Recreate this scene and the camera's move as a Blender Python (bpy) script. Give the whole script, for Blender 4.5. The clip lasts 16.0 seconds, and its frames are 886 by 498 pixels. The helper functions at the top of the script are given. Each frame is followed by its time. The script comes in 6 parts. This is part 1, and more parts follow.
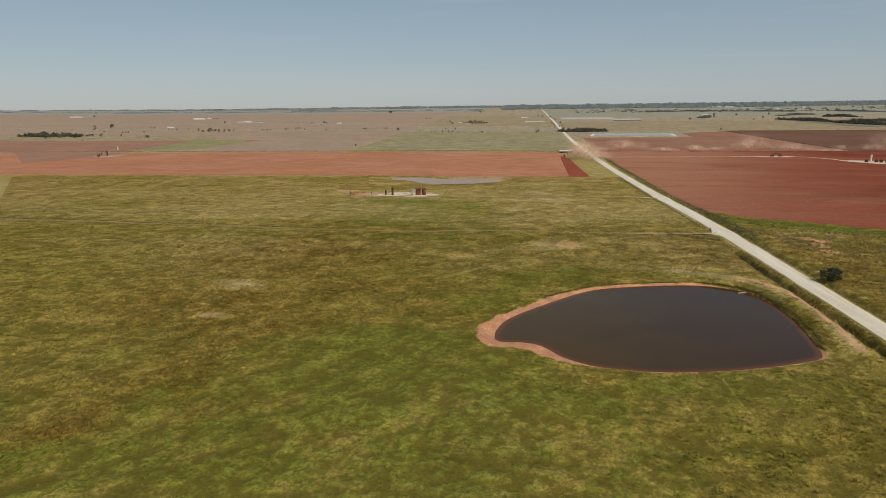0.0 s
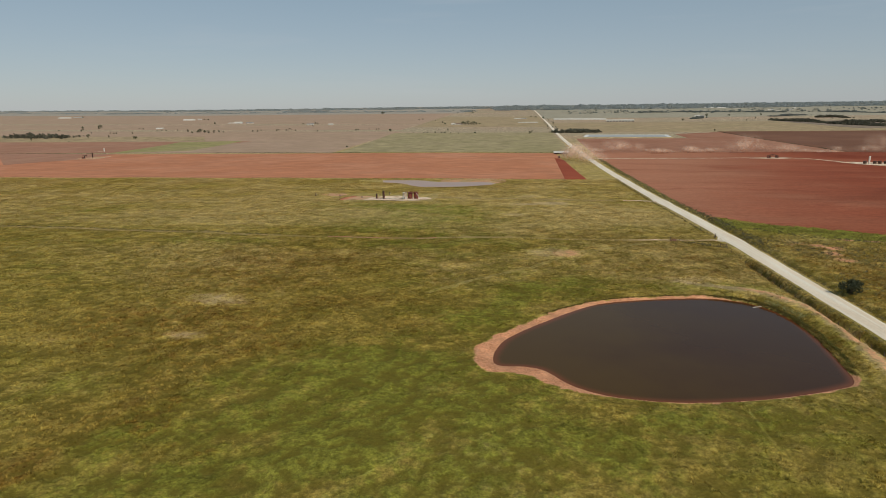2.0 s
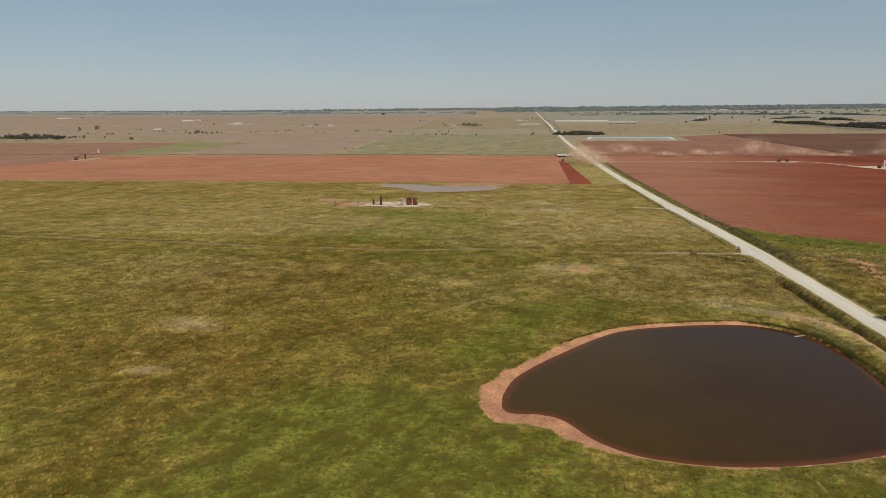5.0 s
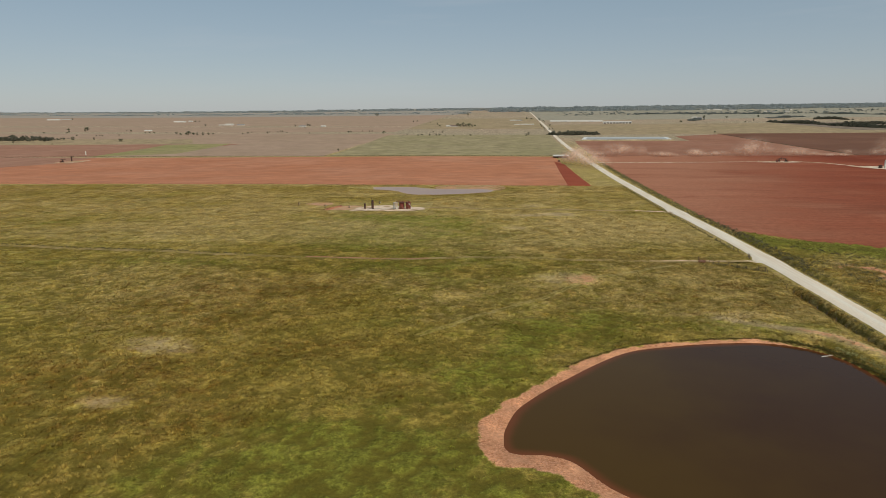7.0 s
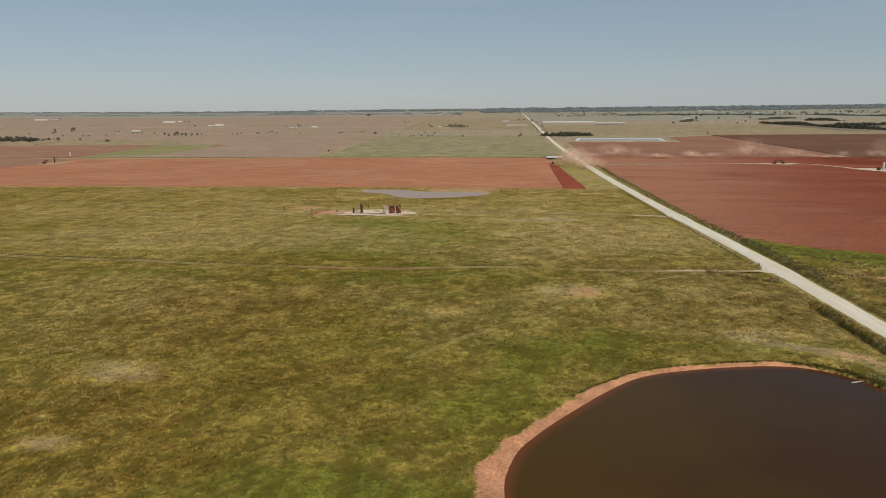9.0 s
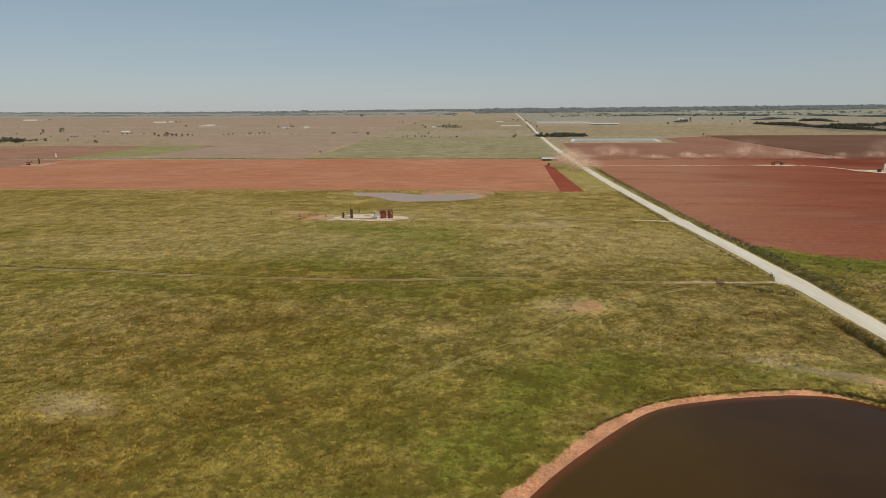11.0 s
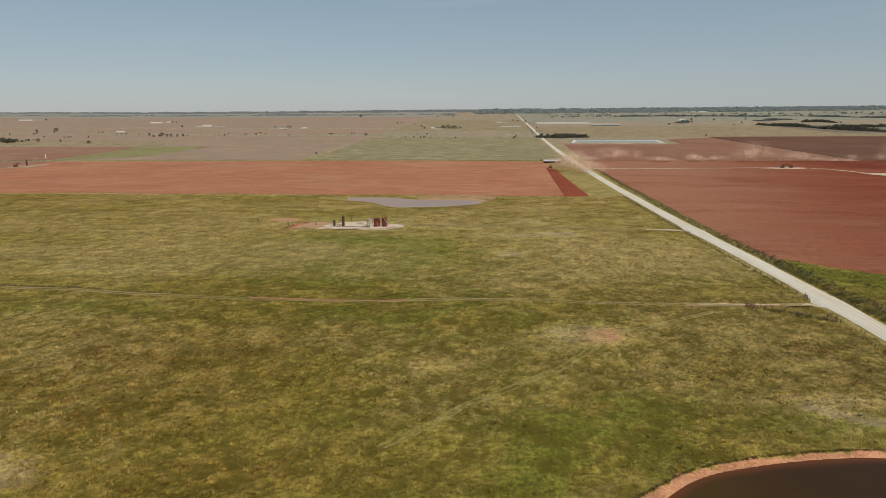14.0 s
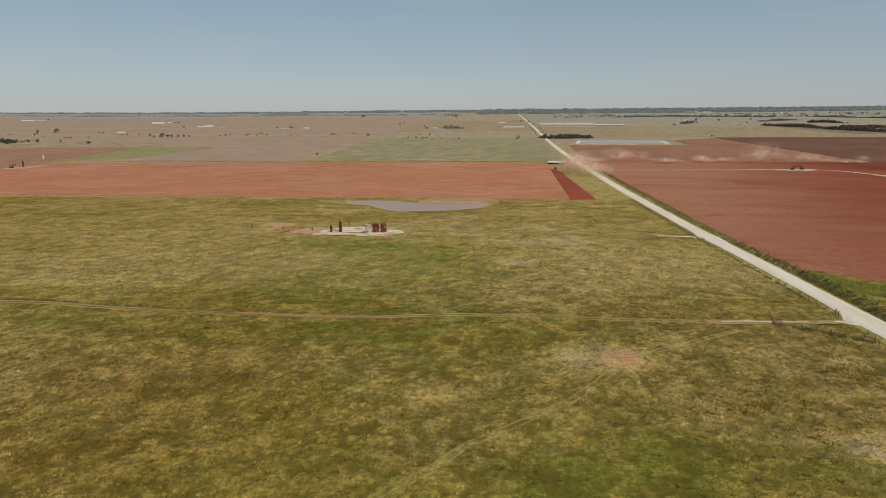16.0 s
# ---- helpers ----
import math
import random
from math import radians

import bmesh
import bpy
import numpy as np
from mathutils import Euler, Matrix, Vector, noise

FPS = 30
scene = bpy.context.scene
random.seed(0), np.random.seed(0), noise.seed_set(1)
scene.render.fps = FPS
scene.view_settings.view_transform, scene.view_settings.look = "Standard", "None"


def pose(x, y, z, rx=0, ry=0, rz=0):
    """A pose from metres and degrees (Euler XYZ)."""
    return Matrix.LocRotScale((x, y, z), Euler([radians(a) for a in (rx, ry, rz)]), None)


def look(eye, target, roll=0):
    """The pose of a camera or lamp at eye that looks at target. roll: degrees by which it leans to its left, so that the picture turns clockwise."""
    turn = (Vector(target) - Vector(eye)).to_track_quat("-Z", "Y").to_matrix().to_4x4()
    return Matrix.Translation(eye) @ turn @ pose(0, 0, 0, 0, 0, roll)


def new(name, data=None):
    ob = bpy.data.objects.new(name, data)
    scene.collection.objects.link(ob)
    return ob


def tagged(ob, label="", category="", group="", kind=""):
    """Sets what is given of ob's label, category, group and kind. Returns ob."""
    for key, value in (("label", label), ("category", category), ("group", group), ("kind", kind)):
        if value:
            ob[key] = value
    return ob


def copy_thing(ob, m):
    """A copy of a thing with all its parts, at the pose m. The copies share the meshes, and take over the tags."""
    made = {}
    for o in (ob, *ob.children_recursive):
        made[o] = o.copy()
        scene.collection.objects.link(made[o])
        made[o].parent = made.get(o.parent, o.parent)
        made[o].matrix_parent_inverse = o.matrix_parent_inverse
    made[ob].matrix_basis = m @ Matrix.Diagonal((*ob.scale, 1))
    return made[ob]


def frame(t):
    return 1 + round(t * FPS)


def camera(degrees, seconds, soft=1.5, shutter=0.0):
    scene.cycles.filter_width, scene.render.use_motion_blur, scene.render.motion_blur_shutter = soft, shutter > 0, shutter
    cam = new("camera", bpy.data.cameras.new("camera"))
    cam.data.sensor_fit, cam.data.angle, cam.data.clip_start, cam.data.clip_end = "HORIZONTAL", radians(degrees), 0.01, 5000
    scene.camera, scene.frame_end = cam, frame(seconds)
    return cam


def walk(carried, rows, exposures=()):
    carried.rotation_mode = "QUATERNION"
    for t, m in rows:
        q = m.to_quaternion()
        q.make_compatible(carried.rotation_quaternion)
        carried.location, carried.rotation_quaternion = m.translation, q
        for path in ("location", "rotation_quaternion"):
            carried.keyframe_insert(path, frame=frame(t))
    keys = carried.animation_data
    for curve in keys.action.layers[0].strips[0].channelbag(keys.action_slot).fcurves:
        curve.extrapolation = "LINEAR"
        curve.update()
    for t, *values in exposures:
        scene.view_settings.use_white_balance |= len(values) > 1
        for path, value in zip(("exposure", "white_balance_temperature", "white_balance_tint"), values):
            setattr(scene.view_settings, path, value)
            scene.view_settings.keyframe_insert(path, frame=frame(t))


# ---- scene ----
cam = camera(71.5, 16.0, 0.9)
PATH = [
    (0, (5.858, 1.654, 54.026), (5.605, 3.587, 53.583), -0.5),
    (0.5, (5.368, 5.018, 53.996), (5.123, 6.953, 53.553), -0.5),
    (1, (4.975, 8.492, 53.957), (4.738, 10.428, 53.515), -0.5),
    (1.5, (4.488, 12.031, 53.948), (4.256, 13.967, 53.506), -0.5),
    (2, (3.983, 15.589, 54.023), (3.753, 17.526, 53.582), -0.5),
    (2.5, (3.59, 19.022, 54.055), (3.357, 20.959, 53.614), -0.5),
    (3, (3.154, 22.495, 54.068), (2.921, 24.432, 53.628), -0.5),
    (3.5, (2.629, 25.875, 54.141), (2.396, 27.812, 53.702), -0.5),
    (4, (2.299, 29.317, 54.164), (2.063, 31.254, 53.726), -0.4),
    (6.5, (0.365, 46.996, 53.987), (0.147, 48.936, 53.551), -0.4),
    (7, (0.101, 50.468, 54.057), (-0.113, 52.408, 53.621), -0.5),
    (7.5, (-0.253, 53.95, 54.042), (-0.461, 55.891, 53.606), -0.4),
    (8, (-0.578, 57.477, 53.962), (-0.78, 59.419, 53.528), -0.4),
    (8.5, (-0.939, 61.144, 53.998), (-1.134, 63.087, 53.563), -0.5),
    (9, (-1.275, 64.625, 53.998), (-1.464, 66.568, 53.564), -0.4),
    (11.5, (-2.566, 82.578, 54.285), (-2.733, 84.523, 53.852), -0.4),
    (12, (-2.692, 86.259, 54.33), (-2.857, 88.205, 53.897), -0.4),
    (12.5, (-2.833, 89.871, 54.316), (-2.995, 91.817, 53.883), -0.4),
    (13, (-3.087, 93.329, 54.412), (-3.249, 95.275, 53.979), -0.4),
    (13.5, (-3.369, 97.056, 54.477), (-3.533, 99.002, 54.045), -0.3),
    (14, (-3.57, 100.777, 54.518), (-3.737, 102.723, 54.086), -0.3),
    (14.5, (-3.667, 104.593, 54.544), (-3.836, 106.538, 54.113), -0.4),
    (15, (-3.768, 108.173, 54.592), (-3.939, 110.119, 54.161), -0.3),
    (15.5, (-3.97, 111.589, 54.7), (-4.144, 113.534, 54.268), -0.3),
    (16, (-4.214, 114.902, 54.66), (-4.39, 116.847, 54.229), -0.3),
]
walk(cam, [(t, look(eye, target, roll)) for t, eye, target, roll in PATH])


# ---- light ----
SUN_AZ, SUN_EL = radians(143), radians(44)          # clockwise from +y; above the horizon
world = bpy.data.worlds.new("sky")
scene.world = world
world.use_nodes = True
wt = world.node_tree
wt.nodes.clear()
sky = wt.nodes.new("ShaderNodeTexSky")
sky.sky_type, sky.sun_disc = "NISHITA", False
sky.sun_elevation, sky.sun_rotation = SUN_EL, SUN_AZ
sky.altitude, sky.air_density, sky.dust_density, sky.ozone_density = 400, 1.0, 0.6, 1.5
sky_coord = wt.nodes.new("ShaderNodeTexCoord")
sky_split = wt.nodes.new("ShaderNodeSeparateXYZ")
haze = wt.nodes.new("ShaderNodeValToRGB")                 # summer haze, pale at the horizon
haze.color_ramp.elements[0].position, haze.color_ramp.elements[0].color = 0.0, (3.48, 3.84, 4.3, 1)
haze.color_ramp.elements[1].position, haze.color_ramp.elements[1].color = 1.0, (1.2, 2.15, 3.0, 1)
mid_haze = haze.color_ramp.elements.new(0.2)
mid_haze.color = (2.37, 3.2, 3.7, 1)
sky_mix = wt.nodes.new("ShaderNodeMix")
sky_mix.data_type = "RGBA"
sky_mix.inputs[0].default_value = 0.75
sky_bg = wt.nodes.new("ShaderNodeBackground")
sky_bg.inputs["Strength"].default_value = 0.1
sky_out = wt.nodes.new("ShaderNodeOutputWorld")
wt.links.new(sky_coord.outputs["Generated"], sky_split.inputs[0])
wt.links.new(sky_split.outputs["Z"], haze.inputs[0])
wt.links.new(sky.outputs[0], sky_mix.inputs[6])
wt.links.new(haze.outputs[0], sky_mix.inputs[7])
cirrus_map = wt.nodes.new("ShaderNodeMapping")            # thin high cirrus
cirrus_map.inputs["Scale"].default_value, cirrus_map.inputs["Location"].default_value = (1.6, 2.2, 16.0), (0.4, 0.2, 0.55)
cirrus = wt.nodes.new("ShaderNodeTexNoise")
cirrus.inputs["Scale"].default_value, cirrus.inputs["Detail"].default_value, cirrus.inputs["Roughness"].default_value = 1.3, 6, 0.6
cirrus_span = wt.nodes.new("ShaderNodeMapRange")
for index, value in enumerate((0.55, 0.80, 0.0, 0.22), 1):
    cirrus_span.inputs[index].default_value = value
cirrus_mix = wt.nodes.new("ShaderNodeMix")
cirrus_mix.data_type = "RGBA"
cirrus_mix.inputs[7].default_value = (5.0, 5.2, 5.4, 1)
wt.links.new(sky_coord.outputs["Generated"], cirrus_map.inputs[0])
wt.links.new(cirrus_map.outputs[0], cirrus.inputs["Vector"])
wt.links.new(cirrus.outputs["Fac"], cirrus_span.inputs[0])
wt.links.new(cirrus_span.outputs[0], cirrus_mix.inputs[0])
wt.links.new(sky_mix.outputs[2], cirrus_mix.inputs[6])
wt.links.new(cirrus_mix.outputs[2], sky_bg.inputs["Color"])
wt.links.new(sky_bg.outputs[0], sky_out.inputs["Surface"])

sun_data = bpy.data.lights.new("sun", "SUN")
sun_data.energy, sun_data.angle, sun_data.color = 2.6, radians(0.6), (1.0, 0.915, 0.79)
sun = new("sun", sun_data)
sun_from = Vector((math.sin(SUN_AZ) * math.cos(SUN_EL), math.cos(SUN_AZ) * math.cos(SUN_EL), math.sin(SUN_EL)))
sun.matrix_world = look(sun_from * 900, (0, 0, 0))

# ---- materials ----


class Nodes:
    """A material with short calls for the nodes it needs."""

    def __init__(self, name):
        self.m = bpy.data.materials.new(name)
        self.m.use_nodes = True
        self.t = self.m.node_tree
        self.t.nodes.clear()
        self.pos = self.node("ShaderNodeNewGeometry").outputs["Position"]

    def node(self, kind, **props):
        n = self.t.nodes.new(kind)
        for k, v in props.items():
            setattr(n, k, v)
        return n

    def put(self, socket, value):
        if isinstance(value, bpy.types.NodeSocket):
            self.t.links.new(value, socket)
        elif isinstance(value, tuple) and len(value) == 3 and socket.type == "RGBA":
            socket.default_value = (*value, 1)
        else:
            socket.default_value = value

    def noise(self, scale, detail=4.0, rough=0.55, stretch=None, shift=0.0):
        v = self.pos
        if stretch or shift:
            mp = self.node("ShaderNodeMapping")
            self.put(mp.inputs["Vector"], v)
            mp.inputs["Scale"].default_value = stretch or (1, 1, 1)
            mp.inputs["Location"].default_value = (shift, shift * 0.7, 0)
            v = mp.outputs[0]
        n = self.node("ShaderNodeTexNoise")
        self.put(n.inputs["Vector"], v)
        n.inputs["Scale"].default_value, n.inputs["Detail"].default_value, n.inputs["Roughness"].default_value = scale, detail, rough
        return n.outputs["Fac"]

    def span(self, value, lo, hi, to_lo=0.0, to_hi=1.0):
        n = self.node("ShaderNodeMapRange")
        n.interpolation_type = "SMOOTHSTEP"
        for i, v in enumerate((value, lo, hi, to_lo, to_hi)):
            self.put(n.inputs[i], v)
        return n.outputs[0]

    def sum(self, a, b, op="ADD"):
        n = self.node("ShaderNodeMath", operation=op)
        self.put(n.inputs[0], a)
        self.put(n.inputs[1], b)
        return n.outputs[0]

    def mix(self, fac, a, b, blend="MIX"):
        n = self.node("ShaderNodeMix", data_type="RGBA", blend_type=blend)
        self.put(n.inputs[0], fac)
        self.put(n.inputs[6], a)
        self.put(n.inputs[7], b)
        return n.outputs[2]

    def attr(self, name):
        return self.node("ShaderNodeAttribute", attribute_name=name).outputs["Fac"]

    def bump(self, height, strength, distance):
        n = self.node("ShaderNodeBump")
        self.put(n.inputs["Height"], height)
        n.inputs["Strength"].default_value, n.inputs["Distance"].default_value = strength, distance
        return n.outputs[0]

    def finish(self, color, rough=0.9, normal=None, metal=0.0, specular=0.3, leaf=0.0, ior=1.5):
        out = self.node("ShaderNodeOutputMaterial")
        b = self.node("ShaderNodeBsdfPrincipled")
        self.put(b.inputs["Base Color"], color)
        self.put(b.inputs["Roughness"], rough)
        b.inputs["Metallic"].default_value, b.inputs["Specular IOR Level"].default_value = metal, specular
        b.inputs["IOR"].default_value = ior
        if normal:
            self.put(b.inputs["Normal"], normal)
        shader = b.outputs[0]
        if leaf:
            tr = self.node("ShaderNodeBsdfTranslucent")
            self.put(tr.inputs["Color"], color)
            mx = self.node("ShaderNodeMixShader")
            mx.inputs[0].default_value = leaf
            self.put(mx.inputs[1], shader)
            self.put(mx.inputs[2], tr.outputs[0])
            shader = mx.outputs[0]
        self.put(out.inputs[0], shader)
        return self.m


def plain(name, a, b, fine=1.0, broad=0.05, rough=0.85, bump=0.3, depth=0.05, metal=0.0, specular=0.3, leaf=0.0, c=None):
    """Two tones by fine grain, a third by broad stains, with relief."""
    n = Nodes(name)
    grain = n.noise(fine, 6)
    col = n.mix(n.span(grain, 0.3, 0.7), a, b)
    if c:
        col = n.mix(n.span(n.noise(broad, 4, 0.6, shift=13), 0.45, 0.65), col, c)
    return n.finish(col, rough, n.bump(grain, bump, depth) if bump else None, metal, specular, leaf)


# pasture colours
LUSH, OLIVE, DRY, BROWN = (0.236, 0.232, 0.035), (0.385, 0.285, 0.064), (0.54, 0.395, 0.160), (0.27, 0.141, 0.029)


def pasture_colour(n, tips):
    """Grass by ground cover: lush, dry and bare shares lie in the mesh, and noise at several sizes breaks them up."""
    broad, mid = n.noise(0.016, 3), n.noise(0.075, 4, 0.6, shift=5)
    small, fine = n.noise(0.30, 5, 0.68, shift=9), n.noise(2.1, 5, 0.7)

    def swing(value, amount):
        return n.sum(n.sum(value, 0.5, "SUBTRACT"), amount, "MULTIPLY")
    lush = n.sum(n.attr("lush"), n.sum(swing(mid, 2.4), swing(small, 1.7)))
    col = n.mix(n.span(lush, 0.2, 0.9), OLIVE, LUSH)
    dry = n.sum(n.attr("dry"), n.sum(swing(broad, 1.4), swing(n.noise(0.34, 4, 0.65, shift=17), 1.3)))
    col = n.mix(n.span(dry, 0.25, 1.0, 0, 0.8 if tips else 0.85), col, DRY)
    dark = n.sum(n.attr("dark"), n.sum(swing(small, 2.3), swing(mid, 1.5)))
    col = n.mix(n.span(dark, 0.15, 1.0, 0, 0.8), col, BROWN)
    # muted tones by distance, which put haze into the ground colour
    far = n.span(n.noise(0.004, 5, 0.65, stretch=(0.5, 1, 1), shift=40), 0.38, 0.62)
    col = n.mix(n.attr("far"), col, n.mix(far, (0.42, 0.30, 0.20), (0.375, 0.30, 0.19)))
    shade = n.span(fine, 0.30, 0.70, 0.60 if not tips else 0.86, 1.38 if not tips else 1.16)
    shade = n.sum(shade, n.span(n.noise(5.0, 3, 0.7, shift=71), 0.3, 0.7, 0.84 if not tips else 0.92, 1.18 if not tips else 1.1), "MULTIPLY")
    tuft = n.span(n.noise(0.9, 3, 0.6, shift=31), 0.3, 0.7, 0.70, 1.28)
    col = n.mix(1.0, n.mix(1.0, col, shade, "MULTIPLY"), tuft, "MULTIPLY")
    pale = n.sum(n.attr("pale"), n.sum(swing(small, 0.9), n.span(n.attr("pale"), 0.02, 0.3), "MULTIPLY"))
    col = n.mix(n.span(pale, 0.35, 0.95, 0, 0.75), col, n.mix(fine, (0.36, 0.255, 0.13), (0.52, 0.395, 0.225)))
    bare = n.sum(n.attr("bare"), n.sum(n.sum(swing(small, 0.9), swing(fine, 1.0)), n.span(n.attr("bare"), 0.04, 0.3), "MULTIPLY"))
    mud = n.mix(n.span(fine, 0.3, 0.7), (0.41, 0.155, 0.068), (0.76, 0.385, 0.205))
    mud = n.mix(n.span(n.noise(0.2, 4, 0.6, shift=50), 0.4, 0.7, 0, 0.6), mud, (0.65, 0.33, 0.18))
    col = n.mix(n.span(bare, 0.25, 0.80), col, mud)
    return n.mix(1.0, col, n.span(n.noise(0.16, 5, 0.65, shift=83), 0.3, 0.7, 0.76, 1.32), "MULTIPLY"), fine, n.sum(small, n.sum(mid, 2.0, "MULTIPLY"))


def make_pasture():
    n = Nodes("pasture")
    col, fine, small = pasture_colour(n, False)
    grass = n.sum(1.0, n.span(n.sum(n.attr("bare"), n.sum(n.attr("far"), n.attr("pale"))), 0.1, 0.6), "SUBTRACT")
    thatch_shade = n.sum(grass, n.span(n.attr("sward"), 0.0, 0.9, 0.84, 0.24), "MULTIPLY")
    col = n.mix(thatch_shade, col, n.mix(fine, (0.085, 0.066, 0.009), (0.18, 0.134, 0.020)))  # dead thatch tone, strongest in the hollows to stand in for shade between blades
    relief = n.sum(fine, n.sum(small, 2.0, "MULTIPLY"))
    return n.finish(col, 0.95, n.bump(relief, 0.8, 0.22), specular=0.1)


def make_tufts():
    n = Nodes("grass_blades")
    col, _, _ = pasture_colour(n, True)
    own = n.node("ShaderNodeNewGeometry").outputs["Random Per Island"]
    straw = n.sum(n.span(own, 0.4, 1.0, 0, 0.26), n.span(n.attr("sward"), 0.3, 1.0), "MULTIPLY")
    col = n.mix(straw, col, (0.37, 0.28, 0.12))
    col = n.mix(1.0, col, n.span(own, 0.0, 0.8, 0.90, 1.20), "MULTIPLY")
    return n.finish(col, 0.8, specular=0.15, leaf=0.15)


def make_tilled(name, a, b, c, across=0.35, dusty=None, mottle=0.0):
    """Tilled soil: fine furrows along x, broad moist streaks."""
    n = Nodes(name)
    furrow = n.noise(1.0, 3, 0.6, stretch=(0.03, across, 1))
    streak = n.noise(1.0, 5, 0.65, stretch=(0.007, 0.0035, 1) if mottle < 0.2 else (0.012, 0.005, 1), shift=3)
    patch = n.noise(0.008, 4, 0.6, shift=21)
    col = n.mix(n.span(streak, 0.35, 0.66), a, b)
    col = n.mix(n.span(patch, 0.42, 0.68, 0, 0.75 if dusty else 0.4), col, c)
    if dusty:  # road dust settled on the side next to the road
        split = n.node("ShaderNodeSeparateXYZ")
        n.put(split.inputs[0], n.pos)
        col = n.mix(n.span(n.sum(n.sum(split.outputs[0], n.sum(patch, 240.0, "MULTIPLY")), n.sum(n.sum(split.outputs[1], 550.0, "SUBTRACT"), -0.3, "MULTIPLY")), 210, 430, 0.85, 0.0), col, dusty)
        wisp = n.noise(1.0, 5, 0.6, stretch=(0.007, 0.022, 1), shift=77)
        col = n.mix(n.span(wisp, 0.50, 0.70, 0, 0.22), col, dusty)
        col = n.mix(n.span(wisp, 0.30, 0.47, 0.35, 0), col, a)
        clod = n.noise(0.45, 4, 0.7, shift=35)
        col = n.mix(1.0, col, n.span(clod, 0.3, 0.7, 0.88, 1.12), "MULTIPLY")
    col = n.mix(1.0, col, n.span(furrow, 0.2, 0.8, 0.88, 1.11), "MULTIPLY")
    if mottle:
        clump, knot = n.noise(0.055, 7, 0.75, shift=60), n.noise(0.02, 4, 0.6, shift=90)
        col = n.mix(1.0, col, n.span(clump, 0.3, 0.7, 1 - mottle, 1 + 0.8 * mottle), "MULTIPLY")
        col = n.mix(n.span(knot, 0.5, 0.75, 0, min(1.0, 2.2 * mottle)), col, c)
    return n.finish(col, 0.97, n.bump(furrow, 0.3, 0.2), specular=0.1)


def make_water(name, deep, stirred, shallow, ripple, rough, shine):
    n = Nodes(name)
    cloud = n.noise(0.05, 4, 0.6, stretch=(1, 1.6, 1))
    near = n.sum(n.attr("shallow"), n.sum(n.sum(cloud, 0.5, "SUBTRACT"), 0.5, "MULTIPLY"))
    silt = n.sum(n.attr("silt"), n.sum(n.sum(n.noise(0.03, 4, 0.6, shift=8), 0.5, "SUBTRACT"), 1.3, "MULTIPLY"))
    col = n.mix(n.span(silt, 0.1, 0.9), deep, stirred)
    col = n.mix(n.span(near, 0.3, 1.1), col, shallow)
    wave = n.noise(ripple, 3, 0.6, stretch=(1, 0.5, 1))
    return n.finish(col, rough, n.bump(wave, 0.10, 0.05), specular=shine, ior=1.33)


def make_gravel():
    n = Nodes("road_gravel")
    fine, broad = n.noise(2.6, 5, 0.7), n.noise(0.12, 4, 0.6, stretch=(1, 0.2, 1))
    wheel = n.noise(1.0, 2, 0.5, stretch=(0.85, 0.012, 1))
    col = n.mix(n.span(broad, 0.35, 0.7), (0.86, 0.735, 0.56), (0.75, 0.61, 0.44))
    col = n.mix(n.span(wheel, 0.42, 0.62, 0, 0.6), col, (0.86, 0.79, 0.66))
    col = n.mix(1.0, col, n.span(fine, 0.25, 0.75, 0.86, 1.1), "MULTIPLY")
    return n.finish(col, 0.95, n.bump(fine, 0.3, 0.05), specular=0.1)


def make_leaf(name, a, b, through_light=0.25):
    n = Nodes(name)
    own = n.node("ShaderNodeNewGeometry").outputs["Random Per Island"]
    col = n.mix(own, a, b)
    col = n.mix(1.0, col, n.span(n.noise(0.8, 4), 0.25, 0.75, 0.75, 1.2), "MULTIPLY")
    return n.finish(col, 0.75, specular=0.2, leaf=through_light)


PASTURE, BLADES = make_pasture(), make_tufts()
RED_SOIL = make_tilled("red_soil", (0.49, 0.195, 0.097), (0.53, 0.218, 0.112), (0.58, 0.285, 0.17), 0.12, mottle=0.12)
DARK_SOIL = make_tilled("moist_red_soil", (0.20, 0.042, 0.018), (0.275, 0.064, 0.028), (0.33, 0.092, 0.045), dusty=(0.465, 0.208, 0.118))
FRESH_SOIL = make_tilled("fresh_red_soil", (0.30, 0.065, 0.032), (0.35, 0.085, 0.042), (0.38, 0.105, 0.055))
BROWN_SOIL = make_tilled("brown_soil", (0.175, 0.082, 0.048), (0.21, 0.098, 0.058), (0.25, 0.125, 0.078))
UPPER_SOIL = make_tilled("dusty_red_soil", (0.32, 0.142, 0.083), (0.37, 0.172, 0.105), (0.41, 0.22, 0.14), mottle=0.15)
TAN_SOIL = make_tilled("tan_stubble", (0.405, 0.275, 0.185), (0.44, 0.30, 0.205), (0.38, 0.275, 0.17), 0.1, mottle=0.11)
RUSSET_SOIL = make_tilled("russet_soil", (0.36, 0.180, 0.112), (0.40, 0.205, 0.13), (0.41, 0.235, 0.15), 0.1, mottle=0.11)
GREEN_CROP = make_tilled("green_crop", (0.35, 0.287, 0.148), (0.382, 0.306, 0.168), (0.31, 0.263, 0.126), 0.05, mottle=0.3)
SOWN_CROP = make_tilled("sown_green_crop", (0.30, 0.275, 0.10), (0.34, 0.29, 0.125), (0.36, 0.28, 0.15), 0.05, mottle=0.2)
# far pasture colour greyed to stand in for haze in the air
HAZE_TINT_FIELD = make_tilled("haze_tinted_field", (0.36, 0.325, 0.235), (0.40, 0.34, 0.25), (0.33, 0.315, 0.215), 0.05, mottle=0.25)
